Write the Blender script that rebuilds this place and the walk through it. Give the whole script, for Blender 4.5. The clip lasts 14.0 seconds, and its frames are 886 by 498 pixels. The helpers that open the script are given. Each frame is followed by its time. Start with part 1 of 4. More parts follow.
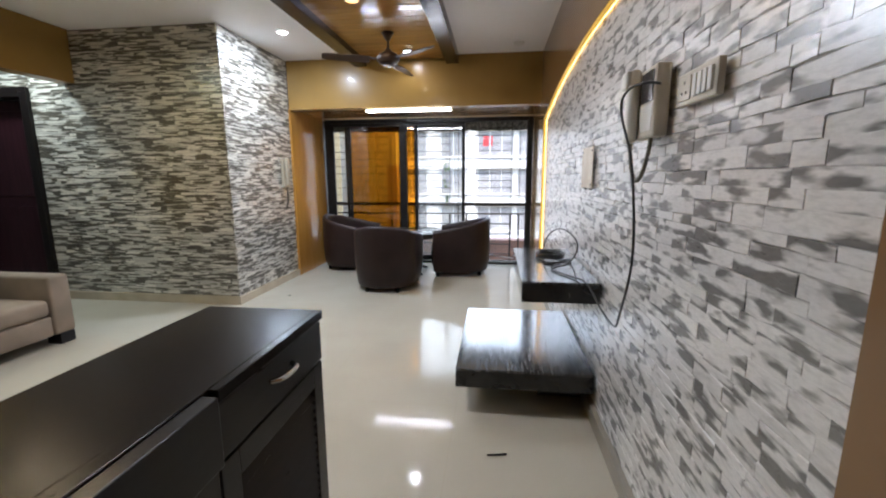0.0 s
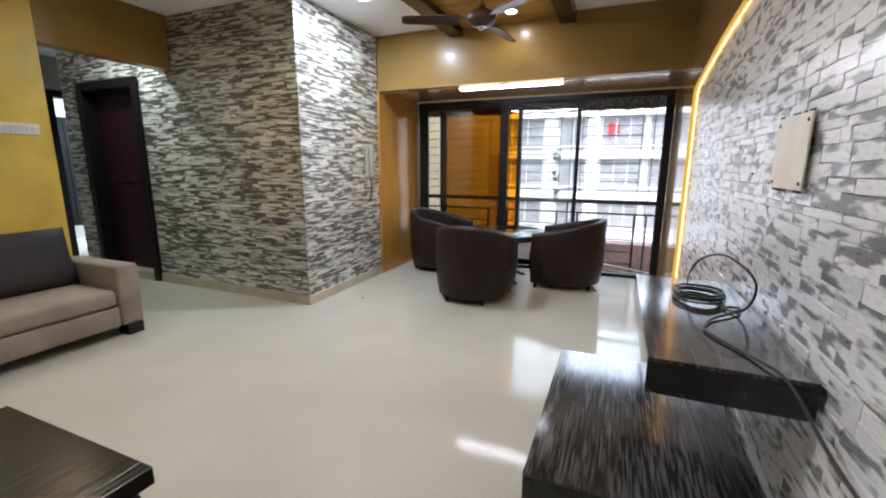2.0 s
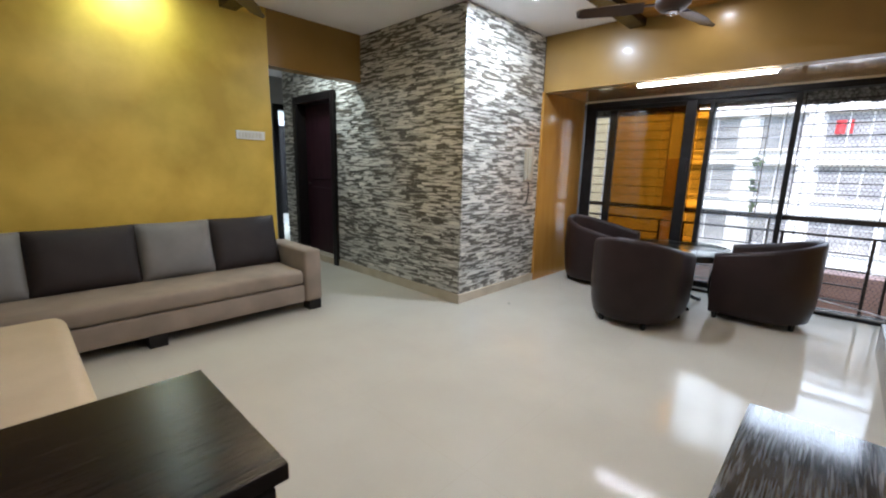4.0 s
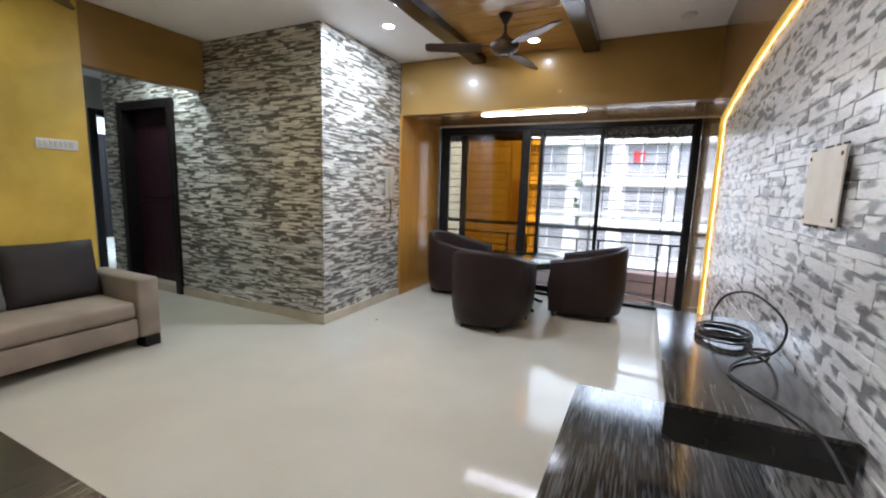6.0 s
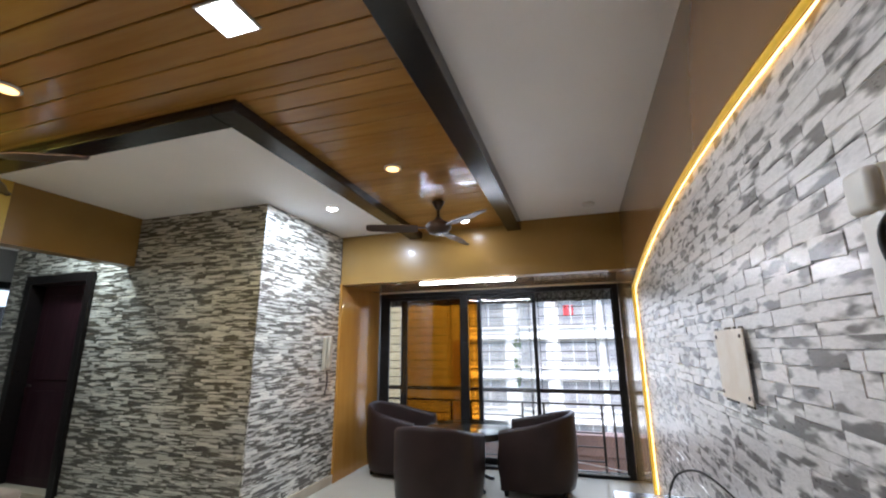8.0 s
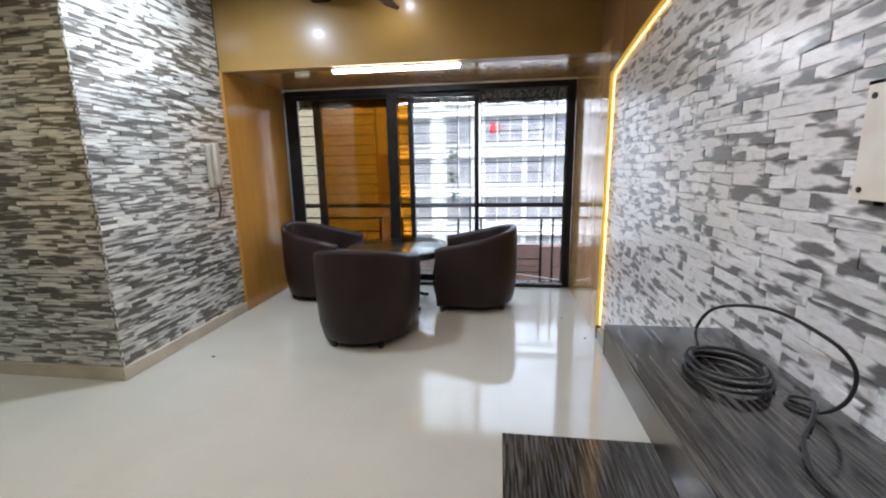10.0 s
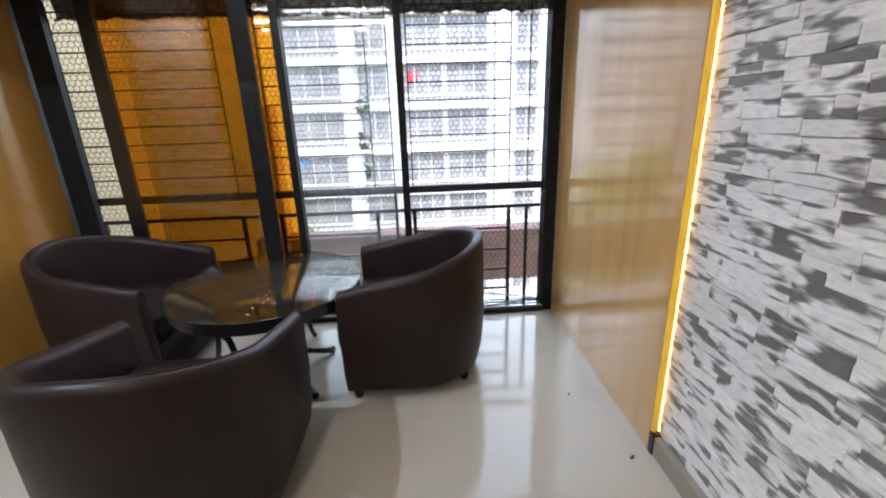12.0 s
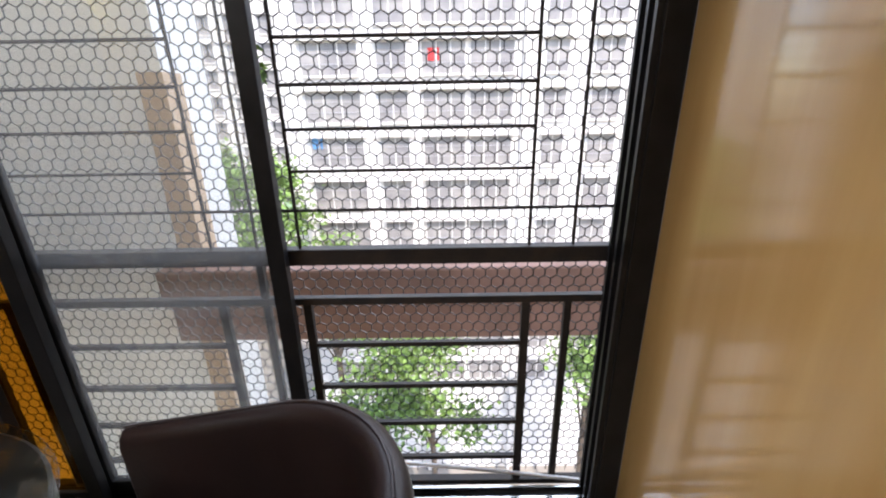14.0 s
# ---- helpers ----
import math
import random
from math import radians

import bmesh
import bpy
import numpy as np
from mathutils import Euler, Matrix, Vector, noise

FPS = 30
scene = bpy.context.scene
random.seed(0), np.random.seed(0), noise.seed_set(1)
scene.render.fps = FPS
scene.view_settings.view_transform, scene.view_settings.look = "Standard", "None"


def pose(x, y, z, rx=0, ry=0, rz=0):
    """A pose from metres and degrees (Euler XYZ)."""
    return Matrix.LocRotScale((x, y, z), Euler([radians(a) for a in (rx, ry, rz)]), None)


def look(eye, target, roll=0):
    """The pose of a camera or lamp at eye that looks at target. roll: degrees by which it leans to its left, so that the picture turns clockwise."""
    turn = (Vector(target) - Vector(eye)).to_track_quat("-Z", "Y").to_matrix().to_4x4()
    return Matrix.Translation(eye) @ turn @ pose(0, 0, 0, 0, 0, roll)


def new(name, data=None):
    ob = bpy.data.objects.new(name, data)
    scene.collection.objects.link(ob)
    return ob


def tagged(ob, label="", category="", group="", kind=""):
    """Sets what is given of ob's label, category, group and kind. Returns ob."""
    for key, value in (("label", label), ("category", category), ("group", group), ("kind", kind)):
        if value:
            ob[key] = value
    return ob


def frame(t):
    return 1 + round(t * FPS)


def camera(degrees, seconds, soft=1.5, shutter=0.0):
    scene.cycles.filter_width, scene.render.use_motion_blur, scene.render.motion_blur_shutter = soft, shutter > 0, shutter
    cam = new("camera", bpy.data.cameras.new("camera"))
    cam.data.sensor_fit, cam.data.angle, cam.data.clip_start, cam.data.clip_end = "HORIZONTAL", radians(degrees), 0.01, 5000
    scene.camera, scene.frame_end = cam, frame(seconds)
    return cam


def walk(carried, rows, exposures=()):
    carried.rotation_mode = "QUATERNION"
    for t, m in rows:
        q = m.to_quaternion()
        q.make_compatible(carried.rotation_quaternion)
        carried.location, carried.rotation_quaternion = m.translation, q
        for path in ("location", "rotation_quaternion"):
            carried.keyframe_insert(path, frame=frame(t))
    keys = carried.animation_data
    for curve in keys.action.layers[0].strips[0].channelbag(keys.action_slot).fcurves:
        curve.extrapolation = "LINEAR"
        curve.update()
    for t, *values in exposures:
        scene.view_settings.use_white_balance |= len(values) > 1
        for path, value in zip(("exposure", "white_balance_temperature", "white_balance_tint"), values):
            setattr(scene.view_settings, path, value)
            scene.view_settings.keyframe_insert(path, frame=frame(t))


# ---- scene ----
cam = camera(93.6, 14.0, soft=2.1)
PATH = [
    (0, (0.189, 0.312, 1.242), (-0.052, 2.267, 0.898), -0.2),
    (0.5, (0.203, 0.545, 1.234), (-0.086, 2.492, 0.878), -0.2),
    (1, (0.211, 0.79, 1.256), (-0.169, 2.717, 0.881), 0.1),
    (1.5, (0.19, 0.958, 1.245), (-0.337, 2.849, 0.861), 0.1),
    (2, (0.219, 1.13, 1.239), (-0.535, 2.941, 0.85), 0.3),
    (2.5, (0.233, 1.296, 1.253), (-0.837, 2.94, 0.863), 0.6),
    (3, (0.167, 1.271, 1.239), (-1.2, 2.679, 0.853), 1.2),
    (5.5, (0.199, 1.167, 1.251), (-0.949, 2.762, 0.882), 2.3),
    (6, (0.239, 1.178, 1.247), (-0.614, 2.964, 0.962), 1.8),
    (6.5, (0.243, 1.177, 1.27), (-0.454, 3.049, 1.177), 1.5),
    (7, (0.234, 1.175, 1.309), (-0.395, 3.067, 1.465), 1.0),
    (7.5, (0.24, 1.172, 1.341), (-0.364, 3.024, 1.794), 0.5),
    (8, (0.238, 1.159, 1.349), (-0.352, 3.014, 1.806), -0.4),
    (8.5, (0.23, 1.183, 1.301), (-0.349, 3.097, 1.327), -1.2),
    (9, (0.219, 1.271, 1.249), (-0.275, 3.189, 0.977), -1.1),
    (10.3, (-0.100, 2.180, 1.265), (-0.290, 4.120, 0.860), -1.2),
    (11.5, (-0.242, 3.139, 1.305), (-0.171, 5.058, 0.75), -1.6),
    (12, (-0.16, 3.645, 1.284), (-0.068, 5.55, 0.681), -1.9),
    (12.5, (-0.103, 4.112, 1.235), (0.026, 6.006, 0.606), -1.8),
    (13, (-0.016, 4.546, 1.252), (0.121, 6.426, 0.582), -1.1),
    (13.5, (0.126, 4.954, 1.25), (0.207, 6.835, 0.575), -1.3),
    (14, (0.189, 5.272, 1.245), (0.177, 7.154, 0.568), -1.0),
]
walk(cam, [(t, look(eye, target, roll)) for t, eye, target, roll in PATH], [(0.0, 2.4, 5750, 12), (9.2, 2.35, 5600, 12), (11.4, 2.25, 5650, 12), (12.6, 2.35, 5900, 14), (14.0, 1.95, 6300, 16)])

LAMP_W, CORRIDOR_W, SKY_FILL_W = 5.2, 4.0, 1000.0
CHAIRS = [(-1.01, 4.84, 0), (-0.213, 5.665, 88), (-1.79, 5.83, -92)]
TABLE = (-0.93, 5.60)
FAN_TURN = 82

# ---- world, sun, exposure ----
world = bpy.data.worlds.new("sky")
scene.world = world
world.use_nodes = True
wn = world.node_tree
sky = wn.nodes.new("ShaderNodeTexSky")
sky.sky_type, sky.sun_disc = "NISHITA", False
sky.sun_elevation, sky.sun_rotation = radians(52), radians(160)
wn.links.new(sky.outputs[0], wn.nodes["Background"].inputs[0])
wn.nodes["Background"].inputs[1].default_value = 0.15
sun = new("sun", bpy.data.lights.new("sun", "SUN"))
sun.data.energy, sun.data.angle, sun.data.color = 1.6, radians(0.5), (1.0, 0.95, 0.87)
sun.matrix_world = look((5, -14, 25), (0, 6, 0))


def lamp(name, kind, m, watts, colour, size=0.1, size_y=0.0):
    data = bpy.data.lights.new(name, kind)
    data.energy, data.color = watts, colour
    if kind == "AREA":
        data.shape = "RECTANGLE" if size_y else "DISK"
        data.size = size
        if size_y:
            data.size_y = size_y
    else:
        data.shadow_soft_size = size
    ob = new(name, data)
    ob.matrix_world = m
    return ob


# area lamp added outside, above the window bay, to strengthen the sky's daylight
lamp("sky_fill_lamp", "AREA", look((0.0, 13.0, 7.9), (-0.6, 6.0, 4.2)), SKY_FILL_W, (0.82, 0.91, 1.0), 22.0, 9.0)


# ---- materials ----
def material(name, colour, rough=0.5, metal=0.0, second=None, scale=8.0, stretch=(1, 1, 1), bump=0.0, fine=80.0, mixlow=0.35,
             mixhigh=0.65, coat=0.0, piece="", spread=0.25, transmission=0.0, spec=0.5, glow=0.0):
    """Two scales of noise between two colours, fine relief; piece: 'object' or 'island' varies brightness piece by piece."""
    m = bpy.data.materials.new(name)
    m.use_nodes = True
    nt = m.node_tree
    N, L = nt.nodes, nt.links
    b = N["Principled BSDF"]
    second = second or tuple(c * 0.82 for c in colour)
    tc = N.new("ShaderNodeTexCoord")
    geo = N.new("ShaderNodeNewGeometry")
    mp = N.new("ShaderNodeMapping")
    mp.inputs["Scale"].default_value = stretch
    L.new(geo.outputs["Position"], mp.inputs[0])
    n1 = N.new("ShaderNodeTexNoise")
    n1.inputs["Scale"].default_value, n1.inputs["Detail"].default_value = scale, 5
    L.new(mp.outputs[0], n1.inputs["Vector"])
    rg = N.new("ShaderNodeMapRange")
    rg.inputs["From Min"].default_value, rg.inputs["From Max"].default_value = mixlow, mixhigh
    L.new(n1.outputs[0], rg.inputs[0])
    mix = N.new("ShaderNodeMix")
    mix.data_type = "RGBA"
    mix.inputs[6].default_value, mix.inputs[7].default_value = (*colour, 1), (*second, 1)
    L.new(rg.outputs[0], mix.inputs[0])
    out = mix.outputs[2]
    n2 = N.new("ShaderNodeTexNoise")
    n2.inputs["Scale"].default_value, n2.inputs["Detail"].default_value = fine, 3
    L.new(mp.outputs[0], n2.inputs["Vector"])
    if piece:
        src = N.new("ShaderNodeObjectInfo").outputs["Random"] if piece == "object" else geo.outputs["Random Per Island"]
        r2 = N.new("ShaderNodeMapRange")
        r2.inputs["To Min"].default_value, r2.inputs["To Max"].default_value = 1 - spread, 1 + spread
        L.new(src, r2.inputs[0])
        mul = N.new("ShaderNodeVectorMath")
        mul.operation = "SCALE"
        L.new(out, mul.inputs[0])
        L.new(r2.outputs[0], mul.inputs["Scale"])
        out = mul.outputs[0]
    L.new(out, b.inputs["Base Color"])
    rr = N.new("ShaderNodeMapRange")
    rr.inputs["To Min"].default_value, rr.inputs["To Max"].default_value = max(0.02, rough - 0.06), min(1, rough + 0.06)
    L.new(n1.outputs[0], rr.inputs[0])
    L.new(rr.outputs[0], b.inputs["Roughness"])
    b.inputs["Metallic"].default_value, b.inputs["Coat Weight"].default_value = metal, coat
    b.inputs["Coat Roughness"].default_value = 0.08
    b.inputs["Transmission Weight"].default_value, b.inputs["Specular IOR Level"].default_value = transmission, spec
    if bump:
        bp = N.new("ShaderNodeBump")
        bp.inputs["Strength"].default_value, bp.inputs["Distance"].default_value = bump, 0.004
        L.new(n2.outputs[0], bp.inputs["Height"])
        L.new(bp.outputs[0], b.inputs["Normal"])
    if glow:
        b.inputs["Emission Color"].default_value, b.inputs["Emission Strength"].default_value = (*colour, 1), glow
    return m


def glass(name, tint, rough=0.0, dust=0.0):
    """A thin pane: clear with a gloss on it; dust: the share that a film of dirt scatters."""
    m = bpy.data.materials.new(name)
    m.use_nodes = True
    N, L = m.node_tree.nodes, m.node_tree.links
    N.remove(N["Principled BSDF"])
    tr, gl, mx, fr = (N.new("ShaderNodeBsdfTransparent"), N.new("ShaderNodeBsdfGlossy"), N.new("ShaderNodeMixShader"), N.new("ShaderNodeLayerWeight"))
    tr.inputs[0].default_value = (*tint, 1)
    gl.inputs["Roughness"].default_value = rough
    fr.inputs[0].default_value = 0.5
    pw, rg = N.new("ShaderNodeMath"), N.new("ShaderNodeMapRange")
    pw.operation, pw.inputs[1].default_value = "POWER", 5.0
    rg.inputs["To Min"].default_value, rg.inputs["To Max"].default_value = 0.05, 0.9
    L.new(fr.outputs["Facing"], pw.inputs[0])
    L.new(pw.outputs[0], rg.inputs[0])
    L.new(rg.outputs[0], mx.inputs[0])
    through_pane = tr.outputs[0]
    if dust:
        film, dm, cl, sp = (N.new("ShaderNodeBsdfTranslucent"), N.new("ShaderNodeMixShader"), N.new("ShaderNodeTexNoise"), N.new("ShaderNodeMapRange"))
        film.inputs[0].default_value = (0.85, 0.84, 0.82, 1)
        cl.inputs["Scale"].default_value, cl.inputs["Detail"].default_value = 2.5, 4
        L.new(N.new("ShaderNodeNewGeometry").outputs["Position"], cl.inputs["Vector"])
        sp.inputs["To Min"].default_value, sp.inputs["To Max"].default_value = dust * 0.5, dust * 1.5
        L.new(cl.outputs[0], sp.inputs[0])
        L.new(sp.outputs[0], dm.inputs[0])
        L.new(tr.outputs[0], dm.inputs[1])
        L.new(film.outputs[0], dm.inputs[2])
        through_pane = dm.outputs[0]
    L.new(through_pane, mx.inputs[1])
    L.new(gl.outputs[0], mx.inputs[2])
    L.new(mx.outputs[0], N["Material Output"].inputs[0])
    return m


PAINT_WHITE = material("white_ceiling_paint", (0.90, 0.88, 0.88), 0.6, second=(0.86, 0.84, 0.84), scale=1.2, bump=0.08, fine=60)
PAINT_GOLD = material("satin_gold_paint", (0.30, 0.175, 0.045), 0.30, second=(0.24, 0.14, 0.035), scale=1.5, bump=0.05, fine=30, coat=0.08, spec=0.22)
PAINT_BROWN = material("satin_brown_gold_paint", (0.27, 0.15, 0.06), 0.22, second=(0.23, 0.125, 0.05), scale=1.5, bump=0.05, fine=30, coat=0.25)
PAINT_YELLOW = material("yellow_gold_textured_paint", (0.72, 0.50, 0.085), 0.35, second=(0.52, 0.34, 0.045), scale=2.2, stretch=(1, 1.0, 1), bump=0.12, fine=45, spec=0.4)
PAINT_GREY = material("grey_wall_paint", (0.34, 0.32, 0.29), 0.6, scale=2, bump=0.05)
PAINT_CREAM = material("cream_plaster", (0.68, 0.61, 0.47), 0.8, scale=1.5, bump=0.2, second=(0.60, 0.54, 0.41))
PAINT_BUFF = material("buff_plaster", (0.64, 0.49, 0.26), 0.8, second=(0.56, 0.42, 0.22), scale=1.5, bump=0.2)
PAINT_WING = material("pale_grey_plaster", (0.84, 0.81, 0.77), 0.8, second=(0.79, 0.76, 0.72), scale=1.5, bump=0.2)
WOOD_AMBER = material("glossy_amber_laminate", (0.40, 0.20, 0.040), 0.16, second=(0.365, 0.175, 0.034), scale=5, stretch=(3, 3, 0.35), bump=0.03, coat=0.4)
WOOD_OAK = material("glossy_light_oak_laminate", (0.58, 0.35, 0.125), 0.15, second=(0.50, 0.285, 0.095), scale=4, stretch=(3, 3, 0.3), bump=0.03, coat=0.8)
WOOD_CEIL = material("varnished_ceiling_planks", (0.39, 0.195, 0.042), 0.2, second=(0.345, 0.165, 0.034), scale=5, stretch=(0.6, 6, 3), bump=0.04, coat=0.35, piece="island", spread=0.10)
WENGE = material("dark_wenge_veneer", (0.009, 0.0065, 0.006), 0.3, second=(0.005, 0.004, 0.0038), scale=7, stretch=(1, 1, 8), bump=0.08, fine=120, spec=0.3)
WENGE_TOP = material("dark_wenge_top", (0.017, 0.012, 0.010), 0.24, second=(0.008, 0.006, 0.006), scale=9, stretch=(12, 0.8, 1), bump=0.12, fine=40, spec=0.14)
BEAM = material("black_brown_lacquer", (0.014, 0.010, 0.009), 0.22, second=(0.008, 0.006, 0.006), scale=6, stretch=(4, 0.5, 4), bump=0.05)
DOOR = material("aubergine_brown_door", (0.030, 0.010, 0.014), 0.35, second=(0.018, 0.006, 0.009), scale=6, stretch=(6, 6, 0.5), bump=0.06, spec=0.2)
STREAK = material("streaked_grey_laminate", (0.016, 0.015, 0.015), 0.13, second=(0.11, 0.105, 0.095), scale=13, stretch=(11, 0.5, 1), mixlow=0.44, mixhigh=0.68, bump=0.03, fine=50, coat=0.4)
BLACKGLOSS = material("black_laminate_edge", (0.012, 0.012, 0.013), 0.25, second=(0.02, 0.02, 0.02), scale=12, bump=0.03)
LEATHER = material("brown_leatherette", (0.025, 0.0145, 0.013), 0.40, second=(0.018, 0.0105, 0.0095), scale=5, bump=0.18, fine=260, spec=0.25)
# darker version of the brown leatherette, for the seat cushion and base
LEATHER_IN = material("darker_leatherette", (0.009, 0.006, 0.0055), 0.55, scale=5, bump=0.18, fine=260, spec=0.2)
FABRIC = material("taupe_suede_fabric", (0.285, 0.225, 0.17), 0.9, second=(0.205, 0.162, 0.122), scale=3, bump=0.35, fine=300, spec=0.2)
FABRIC_LIGHT = material("cream_suede_fabric", (0.55, 0.44, 0.29), 0.9, second=(0.48, 0.38, 0.25), scale=3, bump=0.35, fine=300, spec=0.2)
CUSH_DARK = material("dark_brown_cushion_cloth", (0.024, 0.016, 0.014), 0.75, second=(0.017, 0.012, 0.011), scale=6, bump=0.3, fine=250)
CUSH_GREY = material("grey_cushion_cloth", (0.19, 0.18, 0.165), 0.75, second=(0.155, 0.148, 0.135), scale=5, bump=0.3, fine=250)
ALU = material("black_anodised_aluminium", (0.009, 0.0085, 0.0085), 0.4, second=(0.015, 0.014, 0.014), scale=14, bump=0.04, spec=0.25)
IRON = material("painted_grille_iron", (0.024, 0.022, 0.021), 0.55, second=(0.042, 0.032, 0.026), scale=20, bump=0.2, spec=0.25)
WIRE = material("galvanised_wire", (0.030, 0.028, 0.027), 0.5, scale=30)
NET = material("grey_folded_net", (0.40, 0.38, 0.33), 0.8, second=(0.12, 0.115, 0.10), scale=30, mixlow=0.42, mixhigh=0.58, bump=0.4, fine=120)
STEEL = material("polished_steel", (0.62, 0.62, 0.62), 0.18, metal=1.0, scale=20)
BRONZE = material("brown_enamel_fan", (0.055, 0.032, 0.024), 0.42, second=(0.042, 0.025, 0.018), scale=8, spec=0.3)
PLASTIC = material("ivory_plastic", (0.66, 0.62, 0.54), 0.35, second=(0.58, 0.54, 0.46), scale=9, bump=0.03)
BEIGE = material("aged_beige_plastic", (0.40, 0.35, 0.26), 0.4, second=(0.34, 0.30, 0.22), scale=9, bump=0.03)
PLASTIC_W = material("white_plastic", (0.78, 0.77, 0.74), 0.35, second=(0.70, 0.69, 0.66), scale=9, bump=0.03)
PLASTIC_G = material("grey_olive_cord", (0.16, 0.15, 0.11), 0.5, scale=20)
RUBBER = material("black_cable_rubber", (0.012, 0.012, 0.012), 0.4, scale=20)
PLATE = material("bare_plaster_plate", (0.82, 0.77, 0.70), 0.7, second=(0.74, 0.67, 0.58), scale=12, bump=0.2)
MARBLE = material("cream_skirting_tile", (0.50, 0.43, 0.32), 0.25, second=(0.42, 0.36, 0.26), scale=5, bump=0.04)
SKIRT = material("grey_brown_skirting_tile", (0.30, 0.275, 0.225), 0.3, second=(0.25, 0.23, 0.185), scale=5, bump=0.04)
TABLETOP = material("dark_table_board", (0.012, 0.010, 0.009), 0.3, second=(0.008, 0.0065, 0.006), scale=6)
SCUFF = material("dried_white_smudge", (0.55, 0.55, 0.54), 0.6, scale=40)
TOPGLASS = glass("table_glass", (0.92, 0.95, 0.93))
PANE = glass("window_glass", (0.93, 0.93, 0.92))
DUSTY = glass("dusty_window_glass", (0.92, 0.92, 0.90), dust=0.05)
AMBERPANE = glass("amber_film_glass", (0.76, 0.47, 0.10), rough=0.03)


def stone(name, light, dark, piece, scale, stretch, low, high, spread):
    """Printed ledge stone: every stone has dark cloudy patches of its own on a pale ground, under a satin glaze."""
    m = bpy.data.materials.new(name)
    m.use_nodes = True
    N, L = m.node_tree.nodes, m.node_tree.links
    b = N["Principled BSDF"]
    geo = N.new("ShaderNodeNewGeometry")
    src = N.new("ShaderNodeObjectInfo").outputs["Random"] if piece == "object" else geo.outputs["Random Per Island"]
    off = N.new("ShaderNodeVectorMath")
    off.operation, off.inputs[0].default_value = "SCALE", (37.0, 53.0, 71.0)
    L.new(src, off.inputs["Scale"])
    add = N.new("ShaderNodeVectorMath")
    L.new(geo.outputs["Position"], add.inputs[0])
    L.new(off.outputs[0], add.inputs[1])
    mp = N.new("ShaderNodeMapping")
    mp.inputs["Scale"].default_value = stretch
    L.new(add.outputs[0], mp.inputs[0])

    def cloud(size, detail, rough):
        n = N.new("ShaderNodeTexNoise")
        n.inputs["Scale"].default_value, n.inputs["Detail"].default_value, n.inputs["Roughness"].default_value = size, detail, rough
        L.new(mp.outputs[0], n.inputs["Vector"])
        return n

    def span(value, a, z, c, d):
        r = N.new("ShaderNodeMapRange")
        for k, v in zip(("From Min", "From Max", "To Min", "To Max"), (a, z, c, d)):
            r.inputs[k].default_value = v
        L.new(value, r.inputs[0])
        return r.outputs[0]

    big, small, grain = cloud(scale, 2.5, 0.45), cloud(scale * 4, 4, 0.6), cloud(110, 3, 0.6)
    mix = N.new("ShaderNodeMix")
    mix.data_type = "RGBA"
    mix.inputs[6].default_value, mix.inputs[7].default_value = (*light, 1), (*dark, 1)
    L.new(span(big.outputs[0], low, high, 0.0, 1.0), mix.inputs[0])
    tone = N.new("ShaderNodeMath")
    tone.operation = "MULTIPLY"
    L.new(span(small.outputs[0], 0.3, 0.7, 1.12, 0.78), tone.inputs[0])
    whole = N.new("ShaderNodeMath")
    whole.operation, whole.inputs[1].default_value = "PINGPONG", 0.5
    many = N.new("ShaderNodeMath")
    many.operation, many.inputs[1].default_value = "MULTIPLY", 17.3
    L.new(src, many.inputs[0])
    L.new(many.outputs[0], whole.inputs[0])
    L.new(span(whole.outputs[0], 0.0, 0.5, 1.0 - spread, 1.04), tone.inputs[1])
    mul = N.new("ShaderNodeVectorMath")
    mul.operation = "SCALE"
    L.new(mix.outputs[2], mul.inputs[0])
    L.new(tone.outputs[0], mul.inputs["Scale"])
    L.new(mul.outputs[0], b.inputs["Base Color"])
    L.new(span(small.outputs[0], 0.3, 0.7, 0.24, 0.38), b.inputs["Roughness"])
    b.inputs["Specular IOR Level"].default_value = 0.6
    b.inputs["Coat Weight"].default_value, b.inputs["Coat Roughness"].default_value = 1.0, 0.26
    b.inputs["Coat IOR"].default_value = 1.6
    bp = N.new("ShaderNodeBump")
    bp.inputs["Strength"].default_value, bp.inputs["Distance"].default_value = 0.06, 0.002
    L.new(grain.outputs[0], bp.inputs["Height"])
    L.new(bp.outputs[0], b.inputs["Normal"])
    return m


PALE = ((0.90, 0.885, 0.88), (0.185, 0.18, 0.178))
DUN = ((0.74, 0.705, 0.61), (0.115, 0.10, 0.075))
STONE_PALE_O = stone("pale_ledge_stone", *PALE, "object", 7.0, (1, 1, 3.6), 0.51, 0.60, 0.14)
STONE_PALE_I = stone("pale_ledge_stone_rows", *PALE, "island", 7.0, (1, 1, 3.6), 0.51, 0.60, 0.14)
STONE_DARK_O = stone("grey_brown_ledge_stone", *DUN, "object", 4.5, (1, 1, 8.0), 0.46, 0.55, 0.38)
STONE_DARK_I = stone("grey_brown_ledge_stone_rows", *DUN, "island", 4.5, (1, 1, 8.0), 0.46, 0.55, 0.38)
GROUT_PALE = material("grey_stone_joint", (0.38, 0.375, 0.37), 0.7, scale=15, bump=0.3)
GROUT_DARK = material("dark_stone_joint", (0.10, 0.09, 0.07), 0.85, scale=15, bump=0.3)
AMBER_GLOW = material("amber_silicone_sleeve", (0.66, 0.40, 0.03), 0.3, scale=20, glow=0.11)
AMBER_TAPE = material("amber_led_tape", (1.0, 0.56, 0.15), 0.3, scale=20, glow=1.7)
